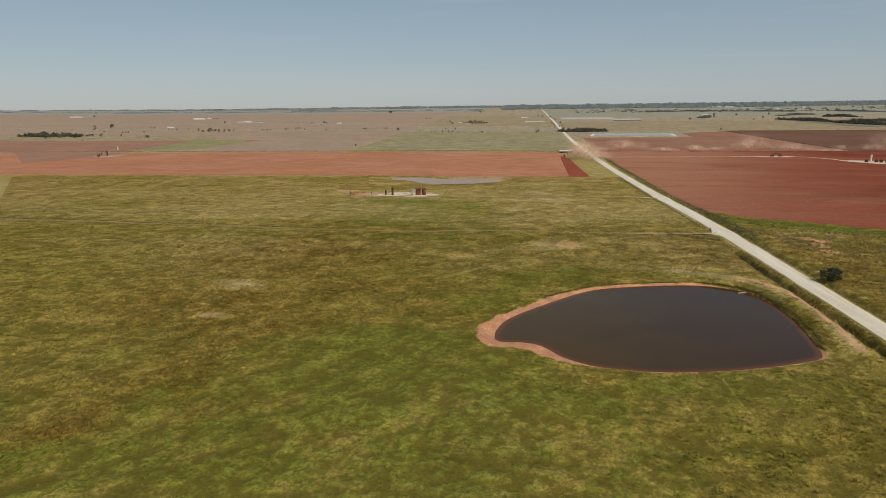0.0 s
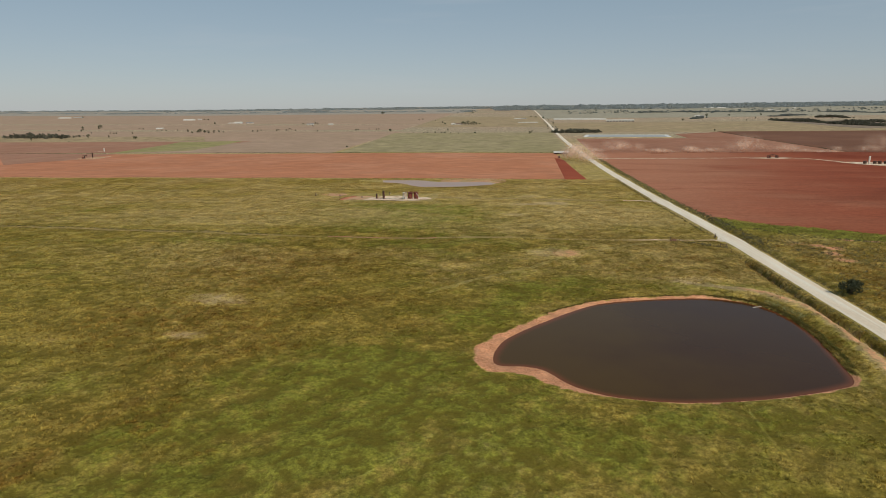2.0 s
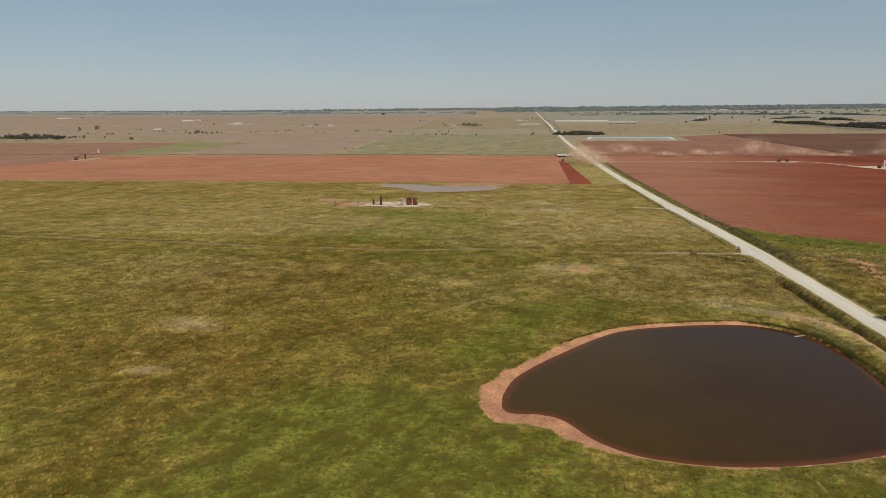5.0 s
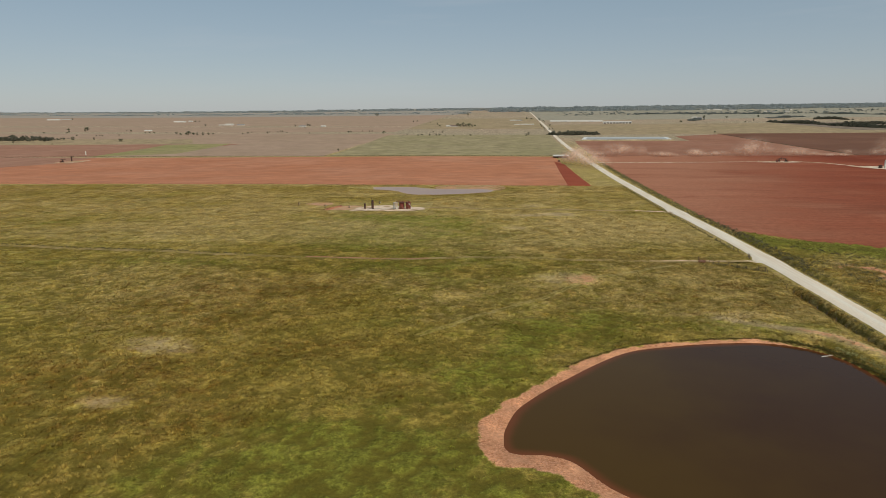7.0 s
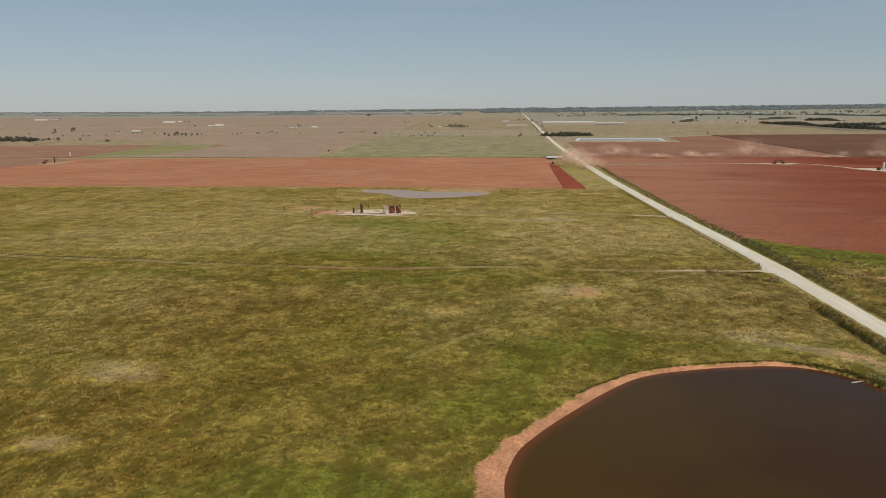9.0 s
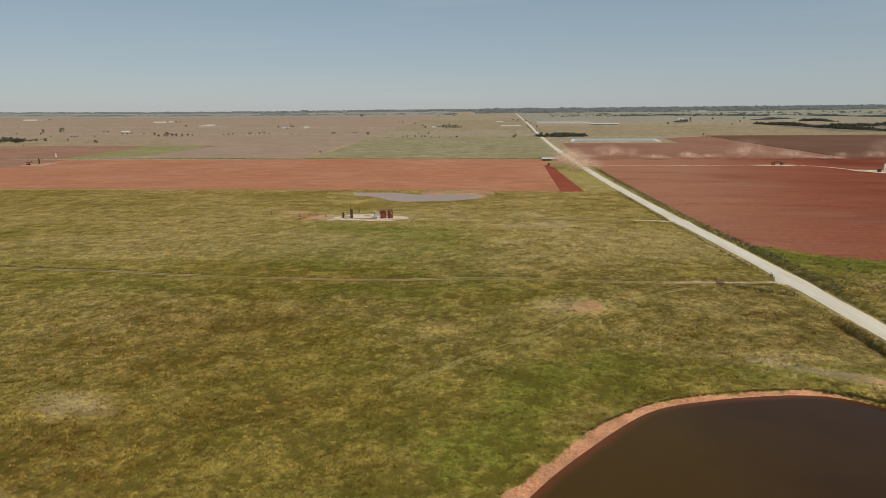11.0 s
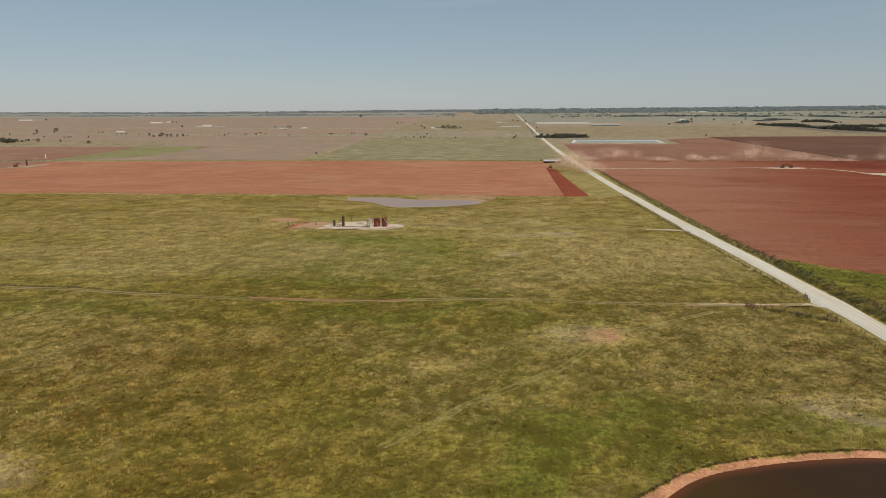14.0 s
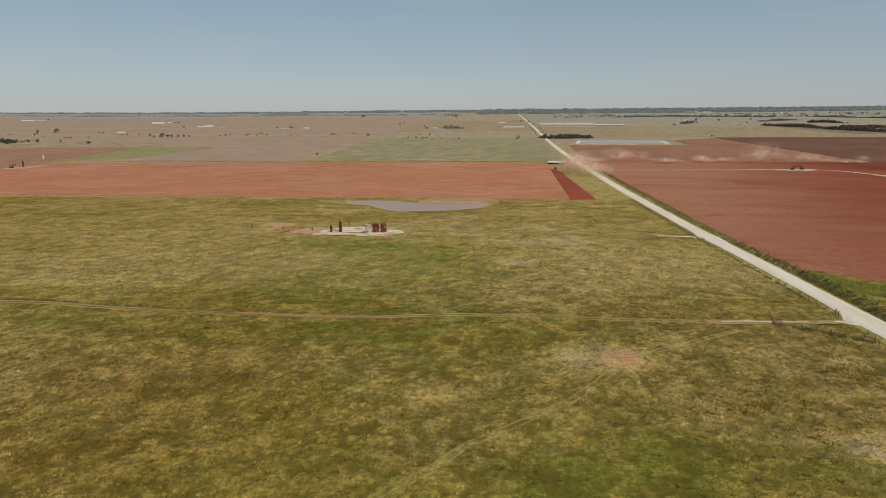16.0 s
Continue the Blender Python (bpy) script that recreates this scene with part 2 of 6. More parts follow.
SCRUB_SOIL = make_tilled("scrub_ground", (0.25, 0.185, 0.135), (0.29, 0.22, 0.165), (0.24, 0.20, 0.12), 0.05, mottle=0.35)
# the plain's colour carries painted haze too
HAZE_TINT_PLAIN = make_tilled("hazy_far_plain", (0.37, 0.325, 0.262), (0.40, 0.34, 0.275), (0.35, 0.32, 0.25), 0.05, mottle=0.2)
TAN_EARTH = plain("tan_earth", (0.63, 0.365, 0.205), (0.54, 0.285, 0.155), 0.5, 0.08, 0.95, 0.5, 0.15, c=(0.46, 0.31, 0.15))
OLIVE_CROP = make_tilled("olive_meadow", (0.385, 0.285, 0.160), (0.42, 0.305, 0.18), (0.335, 0.27, 0.135), 0.05, mottle=0.3)
POND = make_water("pond_water", (0.054, 0.023, 0.007), (0.080, 0.042, 0.008), (0.18, 0.054, 0.019), 1.2, 0.12, 0.17)
FAR_POND = make_water("silty_water", (0.42, 0.285, 0.225), (0.45, 0.30, 0.23), (0.49, 0.315, 0.225), 0.8, 0.3, 0.12)
LAGOON = make_water("lagoon_water", (0.40, 0.39, 0.355), (0.42, 0.405, 0.36), (0.44, 0.42, 0.38), 0.8, 0.5, 0.34)
GRAVEL = make_gravel()
TRACK = plain("track_dirt", (0.46, 0.32, 0.145), (0.38, 0.26, 0.10), 0.8, 0.04, 0.95, 0.3, 0.05, c=(0.30, 0.215, 0.065))
FAINT_TRACK = plain("worn_grass", (0.46, 0.35, 0.14), (0.34, 0.255, 0.08), 0.9, 0.3, 0.95, 0.4, 0.05, c=(0.26, 0.20, 0.04))
RED_TRACK = plain("red_track_dirt", (0.50, 0.22, 0.12), (0.42, 0.20, 0.10), 0.8, 0.06, 0.95, 0.3, 0.05, c=(0.36, 0.24, 0.12))
PAD = plain("pad_gravel", (0.88, 0.70, 0.52), (0.72, 0.53, 0.36), 0.35, 0.16, 0.95, 0.3, 0.06, c=(0.50, 0.32, 0.17))
MUD = plain("trodden_mud", (0.46, 0.19, 0.09), (0.76, 0.39, 0.22), 1.5, 0.3, 0.95, 0.4, 0.05, c=(0.62, 0.31, 0.18))
RED_EARTH = plain("red_earth", (0.48, 0.20, 0.10), (0.40, 0.15, 0.075), 0.5, 0.08, 0.95, 0.5, 0.15, c=(0.55, 0.30, 0.18))
LINER = plain("white_liner", (0.80, 0.78, 0.73), (0.70, 0.68, 0.62), 0.15, 0.02, 0.6, 0.1, 0.05)
RUST = plain("rust_red_paint", (0.25, 0.058, 0.04), (0.17, 0.045, 0.033), 1.5, 0.3, 0.6, 0.15, 0.02, c=(0.20, 0.08, 0.05))
GALV = plain("weathered_pale_steel", (0.60, 0.58, 0.52), (0.48, 0.46, 0.40), 1.2, 0.4, 0.55, 0.1, 0.02, c=(0.42, 0.32, 0.22))
DARK_STEEL = plain("dark_steel", (0.055, 0.030, 0.022), (0.09, 0.045, 0.030), 2.0, 0.4, 0.6, 0.15, 0.02)
WHITE_STEEL = plain("white_sheet_steel", (0.74, 0.70, 0.62), (0.62, 0.58, 0.51), 0.6, 0.1, 0.5, 0.1, 0.03)
GREY_ROOF = plain("grey_roofing", (0.30, 0.29, 0.28), (0.22, 0.21, 0.20), 0.8, 0.1, 0.7, 0.15, 0.03)
BROWN_ROOF = plain("brown_roofing", (0.22, 0.15, 0.11), (0.16, 0.11, 0.085), 0.8, 0.1, 0.8, 0.15, 0.03)
TAN_WALL = plain("tan_siding", (0.55, 0.47, 0.36), (0.48, 0.40, 0.30), 0.8, 0.1, 0.8, 0.15, 0.03)
GLASS = plain("dark_pane", (0.03, 0.035, 0.04), (0.05, 0.055, 0.06), 1.0, 0.1, 0.08, 0.0, 0.01, specular=0.6)
WOOD = plain("weathered_post_wood", (0.13, 0.095, 0.07), (0.20, 0.155, 0.115), 4.0, 0.5, 0.9, 0.3, 0.02)
BARK = plain("bark", (0.085, 0.06, 0.042), (0.13, 0.095, 0.07), 3.0, 0.5, 0.95, 0.5, 0.05)
RUBBER = plain("tyre_rubber", (0.02, 0.02, 0.02), (0.035, 0.033, 0.03), 5.0, 0.5, 0.85, 0.1, 0.01)
TRACTOR_RED = plain("tractor_paint", (0.25, 0.035, 0.02), (0.20, 0.03, 0.02), 2.0, 0.5, 0.4, 0.05, 0.01)
LEAF = make_leaf("tree_leaves", (0.075, 0.085, 0.042), (0.115, 0.125, 0.062))
LEAF_DARK = make_leaf("bush_leaves", (0.060, 0.068, 0.036), (0.095, 0.102, 0.056), 0.3)
# distant leaves: air haze is put into these paler, greyer colours
LEAF_THIN_HAZE = make_leaf("thin_haze_tint_leaves", (0.19, 0.205, 0.185), (0.27, 0.285, 0.25), 0.5)
LEAF_THICK_HAZE = make_leaf("thick_haze_tint_leaves", (0.37, 0.395, 0.38), (0.46, 0.48, 0.455), 0.5)
HEDGE = make_leaf("hedge_weeds", (0.125, 0.115, 0.06), (0.20, 0.175, 0.10), 0.35)
SCRUB = make_leaf("brown_scrub_leaves", (0.105, 0.100, 0.068), (0.155, 0.145, 0.10), 0.3)
GREEN_WEED = make_leaf("green_weeds", (0.125, 0.122, 0.026), (0.205, 0.182, 0.05), 0.4)
WEED = make_leaf("roadside_weeds", (0.20, 0.175, 0.075), (0.33, 0.27, 0.13), 0.45)
BANK_GRASS = make_leaf("bank_grass", (0.15, 0.115, 0.032), (0.25, 0.185, 0.06), 0.4)
PALE_WEED = make_leaf("pale_water_weeds", (0.26, 0.23, 0.06), (0.48, 0.44, 0.19))

# ---- lie of the land ----
_S = np.arange(-600, 9000, 10.0)
_Z = np.interp(_S, [0, 300, 347, 403, 488, 622, 780, 1000, 1230, 1450, 1600, 1875, 2050, 2350, 2774, 3300, 3700, 4200, 4600, 5000, 7000], [0, 0.0, -0.9, -1.9, -3.1, -4.8, -5.0, -5.0, -4.0, -1.5, 0.5, 5.5, 9.5, 13.5, 19.5, 26, 33, 47, 61, 75, 110])
_K = np.exp(-0.5 * (np.arange(-20, 21) / 6.0) ** 2)
_P = np.convolve(np.pad(_Z, 20, mode="edge"), _K / _K.sum(), "valid")
WATER_Z = -1.0
FAR_LEVEL = -3.6
ROAD_X, ROAD_HALF = 94.9, 3.75


def road_x(y):
    """The middle line of the county road, which bends a little over the rises."""
    return np.interp(y, [0, 300, 340, 403, 480, 560, 600, 786, 1022, 1279, 1622, 2135, 2859, 3626, 4241, 4650, 4900], [94.4, 94.9, 94.3, 92.9, 92.6, 92.4, 92.2, 92.0, 92.7, 95.3, 99.3, 104.5, 113.2, 121.3, 116.7, 109.3, 103.7])


def smooth(v, lo, hi):
    u = np.clip((v - lo) / (hi - lo), 0, 1)
    return u * u * (3 - 2 * u)


def swell(x, y, size, seed):
    """Soft hills between -1 and 1."""
    a = np.sin(x / size + seed) * np.cos(y / (1.3 * size) + 2.1 * seed)
    b = np.sin((0.6 * x + 0.8 * y) / (0.55 * size) + 3.7 * seed) * np.cos((0.8 * x - 0.5 * y) / (0.7 * size) + 1.3 * seed)
    return 0.6 * a + 0.4 * b


def closed_spline(points, each=8):
    p = np.array(points, float)
    a, b, c, d = (np.roll(p, k, 0)[:, None] for k in (1, 0, -1, -2))
    t = np.linspace(0, 1, each, endpoint=False)[None, :, None]
    q = 0.5 * (2 * b + (c - a) * t + (2 * a - 5 * b + 4 * c - d) * t**2 + (3 * b - a - 3 * c + d) * t**3)
    return q.reshape(-1, 2)


def outline_distance(x, y, ring):
    """Distance to a closed outline, negative inside."""
    x, y = np.asarray(x, float), np.asarray(y, float)
    flat = np.stack([x.ravel(), y.ravel()], 1)
    best, inside = np.full(len(flat), 1e9), np.zeros(len(flat), bool)
    for a, b in zip(ring, np.roll(ring, -1, 0)):
        ab = b - a
        t = np.clip(((flat - a) @ ab) / (ab @ ab + 1e-12), 0, 1)
        best = np.minimum(best, ((flat - a - t[:, None] * ab) ** 2).sum(1))
        cross = (a[1] > flat[:, 1]) != (b[1] > flat[:, 1])
        at = a[0] + (flat[:, 1] - a[1]) * ab[0] / (ab[1] if abs(ab[1]) > 1e-9 else 1e-9)
        inside ^= cross & (flat[:, 0] < at)
    d = np.sqrt(best)
    return np.where(inside, -d, d).reshape(x.shape)


def line_distance(x, y, points):
    best = np.full(np.shape(x), 1e9)
    for (ax, ay), (bx, by) in zip(points, points[1:]):
        dx, dy = bx - ax, by - ay
        t = np.clip(((x - ax) * dx + (y - ay) * dy) / (dx * dx + dy * dy), 0, 1)
        best = np.minimum(best, np.hypot(x - ax - t * dx, y - ay - t * dy))
    return best


POND_RING = closed_spline([(-0.3, 147), (0.8, 154), (3.5, 160.5), (12, 172), (26.2, 187.5), (39, 193.5), (55.3, 197.2), (65.3, 196.8),
                           (72.6, 192.5), (76.7, 184), (77.8, 171), (76.8, 158), (75.3, 148), (73.2, 140.5), (67.5, 136.8), (58, 133.0),
                           (47.7, 130.0), (36.9, 128.3), (28.8, 128.6), (21.9, 130.2), (16, 134.2), (11.2, 140.6), (7.2, 142.5), (1.1, 142.8)])
FAR_RING = closed_spline([(-123.2, 523.8), (-113.4, 527.7), (-93.9, 530.4), (-73.7, 529.1), (-58.7, 520.0), (-37.5, 519.8), (-18.4, 520.7), (-10.6, 510.6), (-14.1, 502.8), (-24.7, 496.1), (-35.0, 489.7), (-49.0, 486.6), (-66.6, 485.6), (-75.0, 492.3), (-82.6, 503.0), (-89.5, 509.1), (-102.1, 513.8), (-112.6, 517.0)], 5)
DAM_PATH = [(72, 203), (78, 199.5), (84.2, 188), (85.2, 171), (83.4, 152), (82, 143)]


def boxed_distance(x, y, ring, margin):
    """Distance to an outline near it; a plain large number elsewhere."""
    x, y = np.asarray(x, float), np.asarray(y, float)
    (x0, y0), (x1, y1) = ring.min(0) - margin, ring.max(0) + margin
    near = (x > x0) & (x < x1) & (y > y0) & (y < y1)
    d = np.full(x.shape, 99.0)
    if np.any(near):
        d[near] = outline_distance(x[near], y[near], ring)
    return d


def grain(x, y, size, seed):
    """Smooth random heights from 0 to 1 on a lattice of the given size."""
    u, v = np.asarray(x, float) / size + 17.3 * seed, np.asarray(y, float) / size - 9.1 * seed
    i, j = np.floor(u), np.floor(v)
    fu, fv = u - i, v - j
    fu, fv = fu * fu * (3 - 2 * fu), fv * fv * (3 - 2 * fv)

    def corner(a, b):
        h = np.sin(a * 127.1 + b * 311.7 + seed * 74.7) * 43758.5453
        return h - np.floor(h)
    low = corner(i, j) * (1 - fu) + corner(i + 1, j) * fu
    high = corner(i, j + 1) * (1 - fu) + corner(i + 1, j + 1) * fu
    return low * (1 - fv) + high * fv


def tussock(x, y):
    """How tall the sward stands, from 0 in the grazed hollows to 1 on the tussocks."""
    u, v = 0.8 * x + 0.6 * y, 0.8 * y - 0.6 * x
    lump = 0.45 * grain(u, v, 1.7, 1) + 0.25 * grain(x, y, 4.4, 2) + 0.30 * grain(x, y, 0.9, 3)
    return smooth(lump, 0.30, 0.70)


def mud_width(x, y):
    west = np.exp(-(((x - 0) / 9.0) ** 2 + ((y - 145) / 14.0) ** 2))
    southwest = np.exp(-(((x - 12) / 10.0) ** 2 + ((y - 136) / 8.0) ** 2))
    northwest = np.exp(-(((x - 12) / 14.0) ** 2 + ((y - 176) / 14.0) ** 2))
    east = smooth(x, 58, 74) * smooth(y, 142, 150)
    return 1.0 + 4.6 * west + 3.4 * southwest + 1.6 * northwest - 1.0 * east


def land(x, y):
    """The height of the ground."""
    x, y = np.asarray(x, float), np.asarray(y, float)
    z = np.interp(np.hypot(0.7 * np.maximum(0, np.abs(x) - 100), y), _S, _P)
    z = np.where(y < 0, 0.0, z)
    z = z - 15 * smooth(-x, 200, 2800) * smooth(y, 2600, 4800)
    z = z - 0.009 * np.clip(-x - 100, 0, 800) * smooth(y, 450, 750) * smooth(y, 1600, 1100)
    xr = x - road_x(y) + ROAD_X
    off_road = smooth(np.abs(xr - ROAD_X), 6, 25)
    z = z + 0.35 * swell(x, y, 22, 1.0) * off_road * smooth(x, 400, 150) * smooth(np.hypot(x, y), 1200, 500)
    hummock = 0.15 * swell(x, y, 5.5, 4.0) + 0.32 * swell(x, y, 11, 2.3)
    z = z + hummock * off_road * smooth(np.abs(x + 30), 420, 260) * smooth(y, 535, 470) * smooth(y, 20, 70)
    box = (x > -60) & (x < 120) & (y > 80) & (y < 250)
    if np.any(box):
        d = np.full(z.shape, 99.0)
        d[box] = outline_distance(x[box], y[box], POND_RING)
        w = mud_width(x, y)
        rim = smooth(d, 0, w + 5.0)
        bank = WATER_Z + 0.5 * np.clip(d / w, 0, 1) + (z + 0.5 - WATER_Z - 0.5) * 0
        out = bank * (1 - rim) + z * rim
        inner = WATER_Z - np.clip(-d * 0.22, 0, 1.6)
        z = np.where(d < 99, np.where(d > 0, out, inner), z)
        dam = np.exp(-((line_distance(x, y, DAM_PATH) / 4.0) ** 2))
        z = z + np.where(d > 0.5, 0.8 * dam * smooth(d, 0.5, 4), 0)
    far = (x > -150) & (x < 20) & (y > 460) & (y < 560)
    if np.any(far):
        d = np.full(z.shape, 99.0)
        d[far] = outline_distance(x[far], y[far], FAR_RING)
        level = smooth(d, 30, 4)
        z = z * (1 - level) + FAR_LEVEL * level - 0.5 * smooth(d, 5, 0) - 0.6 * smooth(d, 0, -3)
    near = smooth(y, 258, 236)
    u = xr - 87.4
    ditch = np.where(u < 0, np.exp(-((u / 1.7) ** 2)), np.exp(-((u / 0.75) ** 2)))
    z = z - 1.5 * ditch * near + 0.35 * np.exp(-(((xr - 89.4) / 1.0) ** 2)) * near
    z = z - 0.35 * np.exp(-(((xr - 89.2) / 1.3) ** 2)) * (1 - near) * smooth(y, 900, 500)
    z = z - 0.5 * np.exp(-(((xr - 100.2) / 1.0) ** 2)) * smooth(y, 900, 500) + 0.7 * smooth(xr, 100.6, 102.4) * smooth(xr, 125, 108) * smooth(y, 400, 320)
    return z


def spots(x, y, rows):
    """Soft elliptic patches: x, y, half length, half width, turn, strength."""
    total = np.zeros(np.shape(x))
    for cx, cy, a, b, turn, power in rows:
        c, s = math.cos(radians(turn)), math.sin(radians(turn))
        u, v = ((x - cx) * c + (y - cy) * s) / a, (-(x - cx) * s + (y - cy) * c) / b
        total = np.maximum(total, power * np.exp(-((u * u + v * v) ** 1.3)))
    return total


TRAIL = [(22, 243), (11.4, 228.5), (-0.6, 217), (-9, 209), (-14.6, 200.5), (-22, 193)]
TRAIL_2 = [(25, 243), (26, 232), (30, 219)]
PATHS = [[(-34.2, 76.9), (-28.4, 83.1), (-20.6, 94.6), (-14.2, 101.9), (-8.7, 110.5)], [(34.6, 123.1), (36.2, 115.6), (37.7, 103.8)], [(47.2, 124.4), (46.9, 116.8), (47.5, 109.4)], [(70.4, 131.2), (69.2, 116.9), (65.4, 105.6)]]
GULLY_TINT = [(-245.1, 507.4), (-236.8, 426.3), (-230.9, 378), (-242.6, 343)]
LANE = [(-320, 291), (-262, 288.5), (-200, 286), (-136, 279.3), (-101, 276.2), (-71, 274.6), (-42, 275), (-19, 278), (17, 278.5), (48, 277), (70, 278)]
TANK_LANE = [(-50, 411.4), (-24.6, 410.7), (5, 410.2), (34, 408), (72.4, 405.5)]
CAMP = [(58, 271), (40, 259), (28, 252)]


def cover(x, y):
    """What grows where: lush, dry, dark, bare and pale shares of the ground."""
    d = boxed_distance(x, y, POND_RING, 40)
    far = smooth(np.hypot(x, y), 900, 1400)
    lush = 0.30 + spots(x, y, [(-22, 138, 16, 10, 10, 0.55), (-12, 116, 20, 9, 0, 0.3), (-24, 107, 16, 8, 15, 0.4), (-5, 172, 12, 7, 40, 0.55),
                               (20, 108, 7, 5, 10, 0.5), (45, 118, 26, 10, 0, 0.25), (-54.5, 337.5, 44, 48, 0, 0.55), (-20, 300, 26, 42, 0, 0.30), (-40, 262, 30, 8, 0, 0.3),
                               (-61, 369.7, 42, 14, 0, 0.7), (139.9, 302.8, 46, 14, -24, 1.0), (62, 207, 30, 6, 0, 0.25), (-120, 262, 25, 7, 0, 0.4),
                               (14, 200, 25, 10, 40, 0.5), (10, 160, 24, 40, 0, 0.15), (-30, 290, 25, 14, 0, 0.2)])
    hollow = smooth(np.interp(x, [-90, -71, -67, -61, -52, -35, -16, 10, 30], [70, 90, 116, 133, 144, 149, 155, 130, 100]) - y + 5 * swell(x, y, 14, 3.0), -13, 16) * smooth(x, 40, 5)
    lush = lush + 0.30 * hollow
    # dry tone by distance; partly paints the brightness of sunlit grass tips
    dry_tip_light = 0.14 * smooth(y, 170, 230) + 0.28 * smooth(y, 255, 350) + 0.12 * smooth(y, 150, 120)
    lush = lush + 0.16 * np.exp(-(((y - 235) / 50) ** 2)) * smooth(x, -75, -25) + 0.12 * smooth(y, 170, 120) - 0.15 * smooth(y, 420, 500)
    dry = 0.28 + spots(x, y, [(-70, 190, 60, 22, 8, 0.14), (-110, 328.2, 80, 30, 0, 0.25), (44.5, 342.1, 50, 35, 0, 0.30), (56, 212, 26, 4, 5, 0.3),
                              (55, 240, 45, 40, 0, 0.42), (-85, 205, 60, 45, 10, 0.24), (-130, 225, 50, 40, 0, 0.26), (-30, 225, 50, 30, 0, 0.12), (125, 255, 25, 40, 0, 0.4), (-16, 205, 30, 9, 20, 0.2), 
                              (-8, 268, 14, 8, 0, 0.25), (20, 300, 60, 26, 0, 0.22)]) + 0.25 * far + dry_tip_light * smooth(x, 106, 98) - 0.08 * smooth(x, 99, 104) * smooth(y, 345, 330)
    dry = dry - 0.16 * smooth(x, -15, -45) * smooth(y, 245, 215) - 0.22 * smooth(x, 0, 25) * smooth(y, 128, 112)
    dry = dry - 0.55 * np.maximum(0, lush - 0.45)
    dark = 0.05 + 0.04 * np.exp(-(((y - 232) / 45) ** 2)) + spots(x, y, [(-88, 160, 44, 30, 5, 0.55), (-85, 205, 46, 26, 0, 0.42), (-58, 114, 9, 13, -15, 0.7), (-70, 92, 10, 6, 20, 0.6), (-38, 118, 12, 4, 30, 0.45), (-46, 183, 26, 9, 12, 0.5), (-25, 165, 12, 7, 20, 0.4),
                               (-26, 184, 12, 5, 10, 0.35), (86, 106, 44, 26, 0, 0.36), (45, 235, 22, 14, -20, 0.15), (120, 195, 30, 50, 0, 0.22),
                               (-100, 165, 34, 20, 0, 0.35), (-110, 235, 40, 18, 0, 0.2), (-66, 206, 16, 6, 0, 0.3), (60, 226, 44, 28, 0, 0.30), (66, 285, 34, 34, 0, 0.18), (-72, 222, 44, 34, 0, 0.40), (-20, 235, 20, 16, 0, 0.10), (60, 180, 90, 60, 0, 0.12), (60, 92, 35, 12, 0, 0.15)])
    # dark rank grass; it also stands in for shade on ditch and bank
    dark = dark + 0.45 * np.exp(-(((x - 87.3) / 1.6) ** 2)) * smooth(y, 262, 230) - 0.3 * far
    dark = dark + 0.25 * np.exp(-(((x - 100.5) / 1.8) ** 2)) * smooth(y, 590, 300)
    dark = dark + 0.34 * np.exp(-((line_distance(x, y, [(-80, 84), (-71, 96), (-70, 116), (-63, 132), (-52, 146)]) / 9.0) ** 2)) - 0.25 * hollow + spots(x, y, [(-49, 101, 11, 4.5, 10, 0.75), (-44, 130, 8, 3, 10, 0.55), (-92, 108, 16, 6, 0, 0.3)])
    # a swale in colour only: greener, and darkened as its relief shading
    gully_tint = np.exp(-((line_distance(x, y, GULLY_TINT) / 3.5) ** 2))
    lush, dark = lush + 0.5 * gully_tint, dark + 0.35 * gully_tint
    dark = dark - 0.45 * np.maximum(0, lush - 0.45)
    dark = dark + 0.34 * smooth(x, 100, 107) * smooth(y, 292, 262)
    lush = lush - 0.12 * smooth(x, 100, 107) * smooth(y, 292, 262)
    dark = dark - 0.5 * spots(x, y, [(139.9, 302.8, 46, 16, -24, 1.0)]) + 0.10 * smooth(x, 100, 108) * smooth(y, 330, 270)
    w = mud_width(x, y)
    bank = smooth(x, 66, 75) * smooth(y, 143, 150)
    bare = smooth(d + 1.8 * (grain(x, y, 1.6, 5) - 0.5) + 1.2 * (grain(x, y, 4.5, 6) - 0.5), w + 0.8, w - 0.8) * (1 - 0.85 * bank)
    dark = dark + 0.5 * bank * smooth(d, 5, 0)
    bare = np.maximum(bare, spots(x, y, [(24.5, 249.0, 7.0, 9.0, -10, 0.58), (113.6, 271, 3, 1.5, 0, 0.55), (124.5, 272, 4, 3.2, -35, 1.0), (128, 267, 4.4, 3.2, -25, 1.0), (123.6, 258, 3.5, 6, 0, 0.8), (123.5, 247, 4.5, 3.5, -20, 0.85), (141, 284, 5.5, 2.2, 0, 0.8), (152, 283, 6, 1.8, -10, 0.7), (118, 277, 6, 6, 0, 0.5)]))
    bare = np.maximum(bare, 0.56 * np.exp(-((line_distance(x, y, DAM_PATH) / 1.7) ** 2)))
